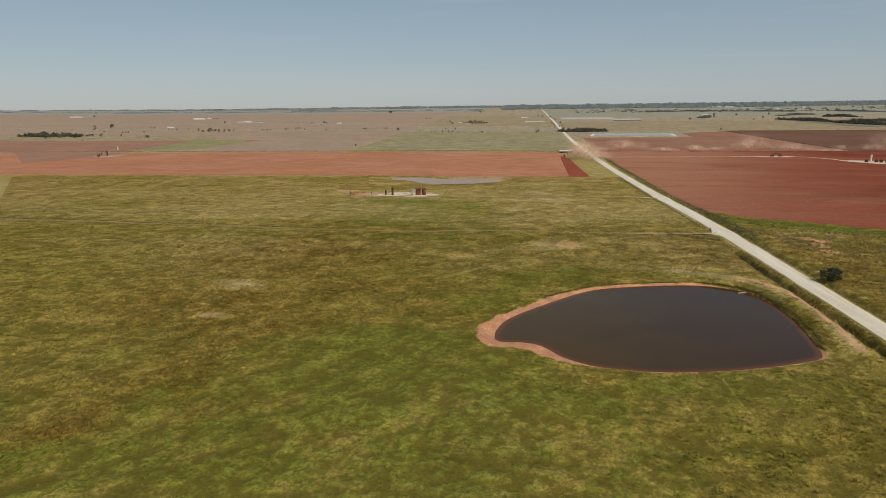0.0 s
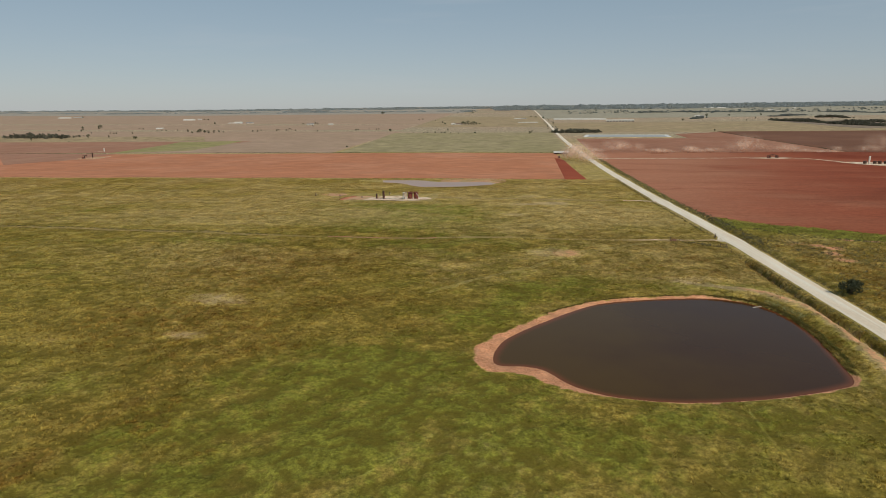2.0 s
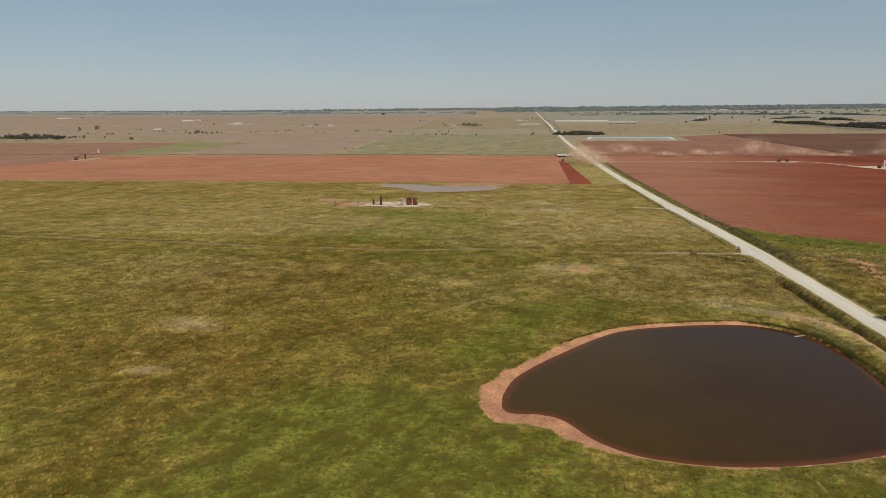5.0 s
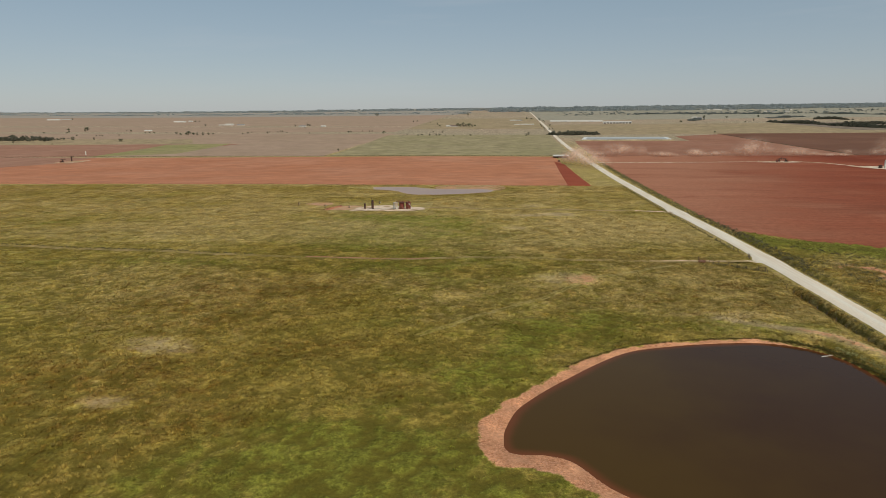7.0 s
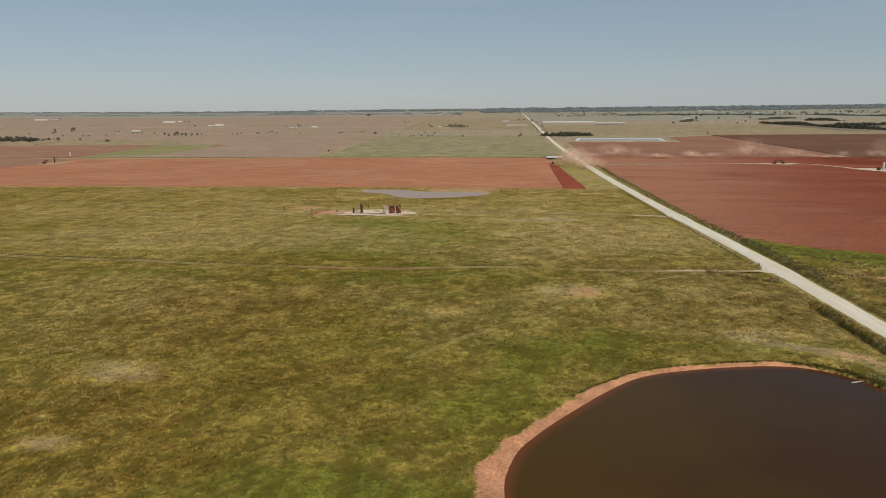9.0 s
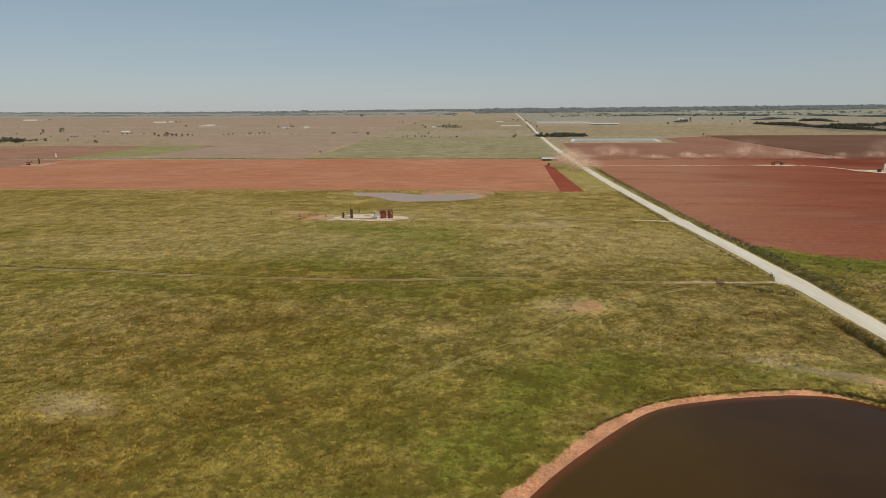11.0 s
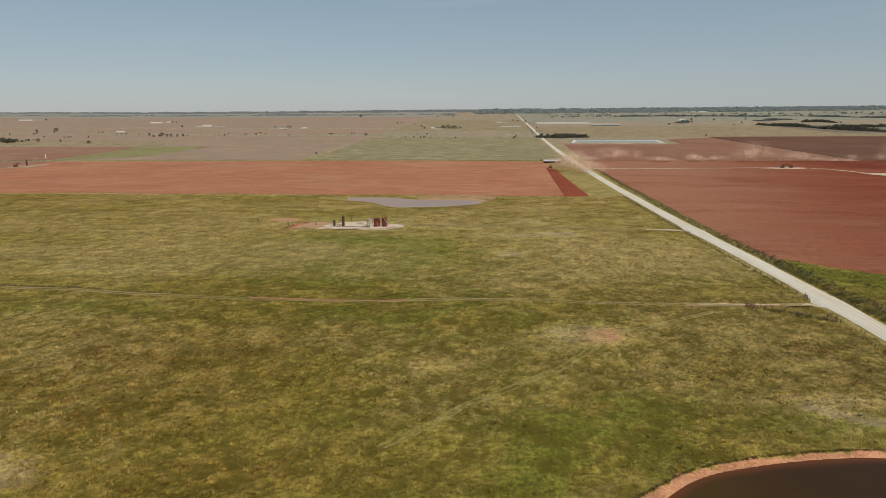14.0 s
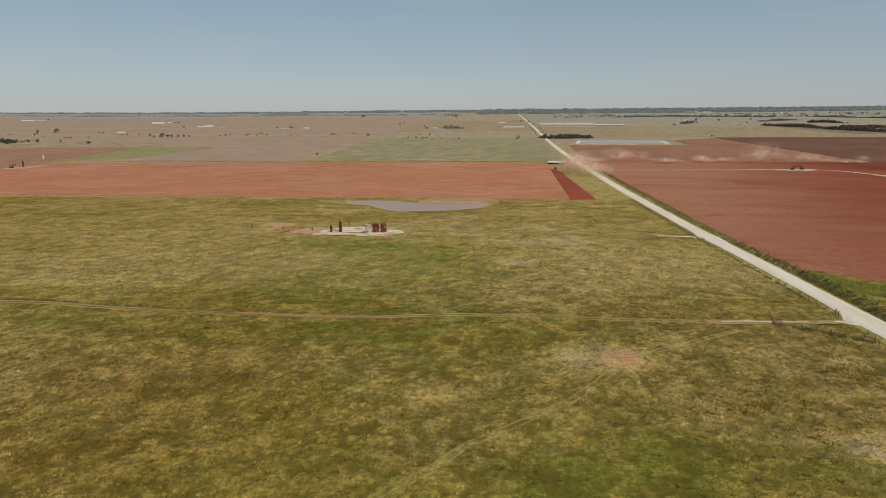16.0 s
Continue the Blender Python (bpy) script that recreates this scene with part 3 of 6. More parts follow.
    pale = spots(x, y, [(-83, 181, 14, 7, -15, 0.75), (-77.6, 153, 8, 4, 0, 0.72), (-112, 146, 14, 6, 0, 0.45), (26.4, 391.5, 13, 8, 0, 1.1), (10.8, 387, 14, 6, 0, 1.0),
                        (3, 346.8, 10, 6, 0, 0.8), (18, 251, 14, 9, 10, 0.74), (60, 216, 18, 4, 0, 0.6), (-149.8, 304.6, 50, 12, 0, 0.45), (12.7, 422.5, 15, 8, 0, 0.75)])
    for line, width, power in ((TRAIL_2, 0.5, 0.6), *((p, 0.45, 0.5) for p in PATHS)):
        pale = np.maximum(pale, power * np.exp(-((line_distance(x, y, line) / width) ** 2)))
    pale = np.maximum(pale, 0.85 * np.exp(-((line_distance(x, y, [(56, 213), *DAM_PATH]) / 3.6) ** 2)) * smooth(d, 2.0, 5.0))
    for side in (-1, 1):
        pale = np.maximum(pale, 0.6 * np.exp(-(((x - road_x(y) - side * 4.6) / 1.0) ** 2)))
    return dict(lush=lush, dry=dry, dark=dark, bare=bare, pale=pale, far=smooth(np.hypot(x, y), 700, 1500), sward=tussock(x, y) + (1.0 - tussock(x, y)) * smooth(y, 260, 420))


# ---- building helpers ----
def mesh_of(name, verts, faces, mat, smooth_faces=False):
    me = bpy.data.meshes.new(name)
    me.from_pydata([tuple(v) for v in verts], [], faces)
    me.materials.append(mat)
    if smooth_faces:
        me.polygons.foreach_set("use_smooth", [True] * len(me.polygons))
    me.update()
    return me


def array_mesh(name, verts, faces, mat):
    """A large mesh from arrays; all faces with the same number of corners."""
    me = bpy.data.meshes.new(name)
    count, corners = faces.shape
    me.vertices.add(len(verts))
    me.vertices.foreach_set("co", np.asarray(verts, np.float32).ravel())
    me.loops.add(count * corners)
    me.loops.foreach_set("vertex_index", faces.astype(np.int32).ravel())
    me.polygons.add(count)
    me.polygons.foreach_set("loop_start", np.arange(0, count * corners, corners, dtype=np.int32))
    me.materials.append(mat)
    me.update(calc_edges=True)
    me.validate()
    return me


def store(me, values):
    for key, v in values.items():
        me.attributes.new(key, "FLOAT", "POINT").data.foreach_set("value", np.asarray(v, np.float32).ravel())


def grid_faces(nx, ny):
    i = np.arange((ny - 1) * nx).reshape(ny - 1, nx)[:, :-1].ravel()
    return np.stack([i, i + 1, i + nx + 1, i + nx], 1)


def part(name, bm, material, parent, label=""):
    """Links a bmesh as one mesh object under a thing or a part."""
    me = bpy.data.meshes.new(name)
    bm.to_mesh(me)
    bm.free()
    me.materials.append(material)
    ob = new(name, me)
    ob.parent = parent
    return tagged(ob, label)


def share(name, source, parent, m):
    ob = new(name, source.data)
    ob.parent = parent
    ob.matrix_basis = m
    return ob


def box(bm, x, y, z, sx, sy, sz, turn=0.0, bevel=0.0):
    """A box standing on z with rounded edges."""
    made = bmesh.ops.create_cube(bm, size=1.0)["verts"]
    m = Matrix.Translation((x, y, z + sz / 2)) @ Matrix.Rotation(radians(turn), 4, "Z") @ Matrix.Diagonal((sx, sy, sz, 1))
    bmesh.ops.transform(bm, matrix=m, verts=made)
    if bevel:
        edges = list({e for v in made for e in v.link_edges})
        bmesh.ops.bevel(bm, geom=edges, offset=bevel, segments=1, affect="EDGES")
    return bm


def rod(bm, a, b, r1, r2=None, sides=8):
    """A round bar from a to b."""
    a, b = Vector(a), Vector(b)
    made = bmesh.ops.create_cone(bm, cap_ends=True, segments=sides, radius1=r1, radius2=r1 if r2 is None else r2, depth=(b - a).length)["verts"]
    m = Matrix.Translation((a + b) / 2) @ (b - a).to_track_quat("Z", "Y").to_matrix().to_4x4()
    bmesh.ops.transform(bm, matrix=m, verts=made)
    return bm


def B():
    return bmesh.new()


def thing(name, x, y, label, category, group="", turn=0.0, drop=0.0, kind=""):
    e = new(name)
    e.empty_display_size = 0.5
    e.matrix_world = pose(x, y, float(land(np.array([x]), np.array([y]))[0]) - drop, 0, 0, turn)
    return tagged(e, label, category, group, kind)


# ---- ground ----
def axis(dense, lo, hi):
    """Grid lines: the given stretches (from, to, step), then ever wider steps out to lo and hi."""
    v = []
    for a, b, s in dense:
        v += list(np.arange(a, b, s))
    v.append(dense[-1][1])
    up, s = [v[-1]], dense[-1][2]
    while up[-1] < hi:
        s = min(s * 1.07, 120)
        up.append(up[-1] + s)
    down, s = [v[0]], dense[0][2]
    while down[-1] > lo:
        s = min(s * 1.07, 120)
        down.append(down[-1] - s)
    return np.array(down[:0:-1] + v + up[1:])


gx = axis([(-140, -90, 1.4), (-90, 84, 0.7), (84, 92, 0.4), (92, 98, 1.0), (98, 104, 0.5), (104, 140, 1.5)], -6000, 6000)
gy = axis([(60, 215, 0.7), (215, 300, 1.0)], -1500, 6500)
GX, GY = np.meshgrid(gx, gy)


def sward_depth(x, y):
    """Grass country is hollowed between its tussocks; roads, tracks, mud and fields are even."""
    deep = 0.34 * smooth(np.abs(x - road_x(y)), 5, 9) * smooth(boxed_distance(x, y, POND_RING, 40) - mud_width(x, y), 0.0, 2.0) * smooth(y, 480, 330) * smooth(np.abs(x), 320, 150)
    for line in (LANE, TRAIL, CAMP, TANK_LANE):
        deep = deep * smooth(line_distance(x, y, line), 1.2, 3.0)
    return deep


GZ = land(GX, GY) - sward_depth(GX, GY) * (1 - tussock(GX, GY))
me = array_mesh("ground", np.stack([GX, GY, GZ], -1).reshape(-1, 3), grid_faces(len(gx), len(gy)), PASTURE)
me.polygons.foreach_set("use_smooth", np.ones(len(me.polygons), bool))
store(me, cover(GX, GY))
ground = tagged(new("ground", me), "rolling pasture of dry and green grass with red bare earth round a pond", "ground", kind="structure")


def water(name, ring, z, mat, label, wide):
    """A sheet of water a little larger than its outline, finer towards the shore."""
    mid = ring.mean(0)
    rings = [mid + (ring - mid) * f for f in (1.03, 0.985, 0.95, 0.90, 0.82, 0.7, 0.5, 0.25, 0.08)]
    n = len(ring)
    verts = np.concatenate(rings)
    faces = []
    for k in range(len(rings) - 1):
        a = np.arange(n) + k * n
        b = np.roll(np.arange(n), -1) + k * n
        faces.append(np.stack([a, b, b + n, a + n], 1))
    faces = np.concatenate(faces)[:, ::-1] if np.cross(ring[1] - ring[0], mid - ring[0]) < 0 else np.concatenate(faces)
    last = np.arange(n) + (len(rings) - 1) * n
    full = [tuple(int(i) for i in f) for f in faces] + [tuple(int(i) for i in last)]
    me = mesh_of(name, np.c_[verts, np.full(len(verts), z)], full, mat)
    low, high = ring[:, 0].min(), ring[:, 0].max()
    store(me, dict(shallow=np.clip(1 + outline_distance(verts[:, 0], verts[:, 1], ring) / wide, 0, 1),
                   silt=np.clip((high - verts[:, 0]) / (high - low), 0, 1)))
    return tagged(new(name, me), label, "pond", kind="structure")


water("water", POND_RING, WATER_Z, POND, "still dark brown stock pond with murky red shallows", 3.4)
water("water", FAR_RING, FAR_LEVEL - 0.45, FAR_POND, "shallow silty grey-pink pond in the pasture", 9.0)


def ribbon(name, points, half, mat, label, category, lift=0.05, step=3.0, wobble=0.0, kind="structure", across=3):
    """A strip laid on the ground along a line."""
    p = [Vector(q) for q in points]
    rows, seed = [], random.random() * 50
    for a, b in zip(p, p[1:]):
        n = max(1, int((b - a).length / step))
        rows += [a.lerp(b, i / n) for i in range(n)]
    rows.append(p[-1])
    verts, faces = [], []
    for i, q in enumerate(rows):
        d = (rows[min(i + 1, len(rows) - 1)] - rows[max(i - 1, 0)]).normalized()
        side = Vector((d.y, -d.x))
        for k in range(across):
            u = 2 * k / (across - 1) - 1
            v = q + side * (u * half * (1 + wobble * noise.noise((seed + i * 0.35, u * 3, 0))))
            verts.append((v.x, v.y))
    xy = np.array(verts)
    z = land(xy[:, 0], xy[:, 1]) + lift + 0.0004 * np.maximum(0, np.hypot(xy[:, 0], xy[:, 1]) - 300)
    for i in range(len(rows) - 1):
        for k in range(across - 1):
            a = i * across + k
            faces.append((a, a + 1, a + across + 1, a + across))
    return tagged(new(name, mesh_of(name, np.c_[xy, z], faces, mat, True)), label, category, kind=kind)


# county road: a raised gravel bed, wider at the field entrances
def make_road():
    ys = np.concatenate([np.arange(-300, 60, 12), np.arange(60, 620, 2.0), np.arange(620, 1600, 12), np.arange(1600, 4890, 40)])
    us = np.array([-1.0, -0.82, -0.4, 0.0, 0.4, 0.82, 1.0])
    crown = np.array([-0.12, 0.10, 0.16, 0.19, 0.16, 0.10, -0.12])
    wob = np.array([noise.noise((y * 0.05, 3.1, 0)) + 0.6 * noise.noise((y * 0.35, 8.1, 0)) for y in ys])
    half = ROAD_HALF + 0.25 * wob + 0.5 * np.exp(-(((ys - 283) / 9) ** 2)) + 0.9 * np.exp(-(((ys - 402) / 10) ** 2))
    x = road_x(ys)[:, None] + us[None, :] * half[:, None]
    y = np.repeat(ys[:, None], len(us), 1)
    z = land(road_x(ys), ys)[:, None] + crown[None, :] + 0.0003 * np.maximum(0, ys - 500)[:, None]
    me = array_mesh("road", np.stack([x, y, z], -1).reshape(-1, 3), grid_faces(len(us), len(ys)), GRAVEL)
    me.polygons.foreach_set("use_smooth", np.ones(len(me.polygons), bool))
    tagged(new("road", me), "straight pale gravel county road running to the horizon", "road", kind="structure")


make_road()


def field(name, corners, mat, label, lift=0.12, cells=28, ragged=2.0):
    """A tilled or sown field between four corners, draped on the land."""
    a, b, c, d = (np.array(q, float) for q in corners)
    hem = 7 * (lift + 0.0005 * max(0, float(np.hypot(*(a + c) / 2)) - 500))
    eu, ev = hem / np.hypot(*(b - a)), hem / np.hypot(*(d - a))
    rows = np.linspace(0, 1, cells)
    u, v = np.meshgrid(np.r_[-eu, rows, 1 + eu], np.r_[-ev, rows, 1 + ev])
    xy = (a * ((1 - u) * (1 - v))[..., None] + b * (u * (1 - v))[..., None] + c * (u * v)[..., None] + d * ((1 - u) * v)[..., None])
    outer = (u < 0) | (u > 1) | (v < 0) | (v > 1)
    xy = xy + (outer * ragged)[..., None] * np.random.uniform(-0.5, 0.5, xy.shape)
    r = np.hypot(xy[..., 0], xy[..., 1])
    z = land(xy[..., 0], xy[..., 1]) + np.where(outer, -0.4, lift + 0.0005 * np.maximum(0, r - 500))
    me = array_mesh(name, np.concatenate([xy, z[..., None]], -1).reshape(-1, 3), grid_faces(cells + 2, cells + 2), mat)
    me.polygons.foreach_set("use_smooth", np.ones(len(me.polygons), bool))
    return tagged(new(name, me), label, "field", kind="structure")


field("tilled_field", [(-1231.3, 563.9), (62.2, 542.2), (55.5, 872), (-1630.4, 981.7)], RED_SOIL, "dry bright red tilled field", cells=50)
field("tilled_field", [(45.7, 540.4), (62.4, 541.2), (60.0, 748.8), (51.5, 789.5)], FRESH_SOIL, "dark freshly turned strip of red soil", lift=0.25, ragged=0.5)
field("tilled_field", [(-1859, 1005.9), (-619.2, 954.9), (-536.1, 1247.7), (-2082.1, 1309.3)], RUSSET_SOIL, "russet tilled field beyond the red one", cells=40)
field("stubble_field", [(-616.9, 954.4), (-266.7, 911.1), (-286.5, 1225.1), (-534.1, 1247.7)], TAN_SOIL, "pale reddish stubble field", cells=30)
field("crop_strip", [(-642, 945), (-533, 993), (-563, 1259), (-689, 1240)], SOWN_CROP, "narrow strip of green crop across stubble", lift=0.3)
field("meadow", [(-256.5, 913.8), (82.3, 894), (86.7, 1512.3), (-293.3, 1516.5)], GREEN_CROP, "green meadow with darker uneven patches", cells=40)
field("tilled_field", [(102.5, 339.4), (430, 130), (1483.2, 912.4), (109.1, 884.7)], DARK_SOIL, "moist dark red tilled field beside the road", cells=60)
field("tilled_field", [(109.1, 888.5), (437.5, 887.2), (451.5, 1261.5), (122.5, 1261.2)], UPPER_SOIL, "red tilled field under drifting dust", cells=40)
field("tilled_field", [(335.9, 1264.3), (451.6, 1264.6), (459.9, 1492.1), (348.3, 1418.6)], UPPER_SOIL, "corner of the red field beside a lagoon", cells=20)
field("tilled_field", [(440.3, 887.2), (1584.1, 917.4), (1675.7, 1505.3), (464.8, 1518.1)], BROWN_SOIL, "dark brown ploughed field", cells=40)
field("meadow", [(121.2, 1518.8), (1567.8, 1533.7), (1642.8, 2075.2), (116.6, 2064.1)], OLIVE_CROP, "pale olive hay meadow", cells=40)
field("scrubland", [(815.8, 1634.7), (1788.1, 1553.5), (1888.5, 2170.6), (801.7, 2048.2)], SCRUB_SOIL, "brown rough ground under scrub", lift=0.35, cells=30)
field("stubble_field", [(-2915.8, 1742.2), (-309.4, 1689.7), (-316, 1945.3), (-3123.3, 2072.9)], TAN_SOIL, "tan stubble field with scattered trees", cells=40)
field("tilled_field", [(-640, 730), (-603, 817), (-620, 920), (-848, 953)], RUSSET_SOIL, "dull russet wedge of older tillage", lift=0.3, ragged=1.0)
field("meadow", [(-1123, 1249), (-654, 1275), (-721, 1401), (-1275, 1413)], OLIVE_CROP, "olive strip of grass below a hedgerow", lift=0.3)
field("meadow", [(-1614.6, 1303.3), (-286.3, 1231.3), (-290.2, 1592.6), (-1792.5, 1620.5)], TAN_SOIL, "tan pasture dotted with trees", cells=40)
field("stubble_field", [(-293.1, 1839.2), (89.9, 1838.3), (98.8, 2862.7), (-321.8, 2864.1)], OLIVE_CROP, "olive pasture by the road", cells=30)
field("stubble_field", [(-4345.4, 2341.3), (-318.4, 2066), (-365.8, 3645), (-4353.2, 3427.9)], TAN_SOIL, "wide tan stubble plain", cells=40)
field("stubble_field", [(-4685.8, 3340.1), (-341.8, 3698.1), (-150, 6200), (-5700, 6200)], HAZE_TINT_PLAIN, "hazy far plain towards the horizon", cells=60)
field("meadow", [(134, 3641.9), (4680.7, 3113.6), (5600, 6200), (120, 6200)], HAZE_TINT_FIELD, "hazy far pastures towards the horizon", cells=60)
field("stubble_field", [(123.1, 2565.4), (2881.1, 2749), (2972.6, 3436.9), (133.2, 3497.7)], HAZE_TINT_FIELD, "far hazy field beyond the barns", cells=40)

def pad(name, ring, mat, label, lift=0.1, sharp=False):
    """A level patch of gravel or earth with an uneven edge."""
    if sharp:
        p = np.array(ring, float)
        r = np.concatenate([a + (b - a) * np.linspace(0, 1, 6, endpoint=False)[:, None] for a, b in zip(p, np.roll(p, -1, 0))])
        r = r + np.random.uniform(-0.35, 0.35, r.shape)
    else:
        r = closed_spline(ring, 5)
    mid = r.mean(0)
    n = len(r)
    xy = np.concatenate([r, mid + (r - mid) * 0.6, mid[None]])
    z = land(xy[:, 0], xy[:, 1]) + lift + 0.0006 * np.maximum(0, np.hypot(xy[:, 0], xy[:, 1]) - 500)
    faces = [(i, (i + 1) % n, n + (i + 1) % n, n + i) for i in range(n)] + [(n + i, n + (i + 1) % n, 2 * n) for i in range(n)]
    return tagged(new(name, mesh_of(name, np.c_[xy, z], faces, mat)), label, "gravel pad", kind="structure")


ribbon("grass_strip", [(-629, 768), (-614, 792), (-605, 817)], 4.0, TAN_SOIL, "grassy strip dividing the red fields", "grass strip", 0.2, 12.0, 0.4)
ribbon("track", [(-692, 973), (-688, 979), (-682, 982)], 1.6, PAD, "pale worn spot near a far well", "track", 0.7, 6.0, 0.5)
ribbon("track", [(-608, 924), (-599, 929), (-590, 934)], 1.6, PAD, "pale worn spot at a far field edge", "track", 0.7, 6.0, 0.5)

# farm tracks: two wheel ruts with grass between
for shift in (-0.85, 0.85):
    ribbon("track", [(x, y + shift) for x, y in LANE], 0.42, TRACK, "worn wheel rut of a farm track through grass", "track", 0.05, 2.0, 0.9)
ribbon("track", [(-78, 275.3), (-60, 274.9), (-42, 275.8), (-30, 276.9)], 0.7, RED_TRACK, "bare red stretch of the farm track", "track", 0.09, 2.0, 0.5)
ribbon("track", [(52, 278.0), (60, 278.3), (70, 278.6), (80, 279.1), (88, 280.2)], 1.5, TRACK, "worn earth of the pasture drive", "track", 0.06, 1.2, 0.7)
ribbon("track", [(56, 278.2), (63, 278.7), (70, 278.4), (79, 279.3)], 0.45, PAD, "pale gravel streak along the pasture drive", "track", 0.12, 0.9, 1.6)
pad("gravel_mouth", [(85.5, 279.6), (88, 279.6), (91.3, 277.5), (91.6, 288), (90, 284), (87.6, 281.2)], GRAVEL, "pale gravel mouth of the pasture drive", 0.09)
for shift in (-0.75, 0.75):
    ribbon("track", [(x + shift * 0.7, y - shift * 0.7) for x, y in TRAIL], 0.15, FAINT_TRACK, "faint wheel rut worn through the pasture grass", "track", 0.05, 1.5, 1.2)
    ribbon("track", [(x + shift * 0.5, y - shift * 0.8) for x, y in CAMP], 0.2, FAINT_TRACK, "faint wheel rut from the drive to a bare patch", "track", 0.05, 1.5, 1.2)
for shift in (-0.8, 0.8):
    ribbon("track", [(x, y + shift) for x, y in TANK_LANE], 0.6, TRACK, "worn wheel rut leading to the tank pad", "track", 0.1, 3.0, 0.6)
ribbon("track", [(70.2, 403.5), (80, 403.2), (89.7, 401.9)], 1.7, PAD, "pale gravel entrance off the road", "track", 0.15, 2.0, 0.4)
ribbon("track", [(96.2, 776.2), (189.3, 777.9), (273.7, 787), (316.8, 791.5), (340, 773.6), (356, 725.8)], 2.3, PAD, "pale service road across the red field", "track", 0.3, 8.0, 0.3)


pad("gravel_pad", [(-92.8, 397.8), (-90.9, 394.9), (-55.7, 394.6), (-49.2, 405.1), (-50.7, 410.9), (-64.3, 413.8), (-74.1, 421.6), (-84.8, 419.6), (-90.7, 409)], PAD, "pale gravel pad round the oil tanks", 0.12, True)
pad("red_scrape", [(-127.7, 422.5), (-117, 416.7), (-110.1, 420.6), (-113, 428.3), (-123.8, 428.3)], TAN_EARTH, "bare scrape of red earth", 0.1)
pad("red_scrape", [(-109.2, 401.4), (-101.5, 399.6), (-95.5, 409), (-100.4, 414.8), (-106.3, 409)], TAN_EARTH, "red earth dug beside the gravel pad", 0.1)
pad("red_scrape", [(-101.4, 403.2), (-92.7, 398.7), (-88.7, 409), (-90.6, 416.7), (-98.4, 415.8)], TAN_EARTH, "thin red earth at the pad edge", 0.07)
pad("bare_bank", [(-56.8, 520.4), (-53.0, 537.7), (-35.2, 541.6), (-11.2, 542.8), (-3.2, 525.9), (-8.3, 504.6), (-10.7, 512.1), (-18.4, 521.0), (-37.5, 520.0)], TAN_EARTH, "bare tan earth along the far pond bank", 0.12)
pad("gravel_pad", [(348.2, 729.5), (384.7, 725.5), (452.4, 695.2), (462.2, 666.6), (404.8, 657.5), (370.9, 682.4)], PAD, "pale gravel well pad in the red field", 0.3)
pad("gravel_pad", [(276.6, 785.1), (288.3, 776.9), (315, 776.5), (324.5, 785.9), (307.1, 795.3)], PAD, "pale gravel pad under a pump jack", 0.35)
pad("gravel_pad", [(-613, 827), (-613, 841), (-605, 855), (-593, 864), (-577, 828), (-582, 811)], TAN_EARTH, "worn well pad at the edge of a red field", 0.3)
ribbon("track", [(-604, 817), (-589, 820), (-580, 833), (-585, 853), (-587, 863)], 1.5, PAD, "pale gravel streak along a well pad", "track", 0.6, 6.0, 0.6)

# ---- plants ----
def blades(name, x, y, tall, wide, ground_cover, label, heading=None):
    """Leaf blades in one mesh, combed by the wind in slow swirls, or leaning outwards where a heading is given."""
    rng = np.random.default_rng(len(x))
    n = len(x)
    z = land(x, y) - sward_depth(x, y) * (1 - tussock(x, y)) - 0.03
    tip = -0.7 + 3.4 * (grain(x, y, 6.0, 31) - 0.5) + rng.normal(0, 0.55, n) if heading is None else heading + rng.normal(0, 0.35, n)
    ang = tip + np.pi / 2 + (rng.normal(0, 0.5, n) if heading is None else 0.0)
    sx, sy = np.cos(ang) * wide / 2, np.sin(ang) * wide / 2
    lean = tall * (rng.uniform(0.4, 1.5, n) if heading is None else 1.3 * rng.uniform(0.1, 0.6, n))
    lx, ly = lean * np.cos(tip) + 0.12 * tall, lean * np.sin(tip) - 0.06 * tall
    verts = np.stack([np.stack([x - sx, y - sy, z], 1), np.stack([x + sx, y + sy, z], 1), np.stack([x + lx, y + ly, z + tall], 1)], 1).reshape(-1, 3)
    me = array_mesh(name, verts, np.arange(3 * n).reshape(-1, 3), BLADES)
    store(me, {q: np.repeat(v, 3) for q, v in ground_cover.items()})
    return tagged(new(name, me), label, "grass", kind="stuff")


def free_of_things(x, y):
    """Where grass grows: off the road, the water, the mud and the pads."""
    ok = (np.abs(x - road_x(y)) > 4.2) & (boxed_distance(x, y, FAR_RING, 20) > 2.5)
    ok &= boxed_distance(x, y, POND_RING, 40) > mud_width(x, y) - 0.3 + 1.6 * grain(x, y, 1.5, 7)
    ok &= ~((x > 99) & (y > 340 - (x - 103) * 0.65)) & (y < 541)
    ok &= (np.abs(line_distance(x, y, LANE) - 0.85) > 0.55) & (line_distance(x, y, CAMP) > 0.9) & (line_distance(x, y, TRAIL) > 0.8) & (line_distance(x, y, TANK_LANE) > 1.8)
    ok &= ~((np.abs(x + 76) < 29) & (np.abs(y - 412) < 21))
    return ok


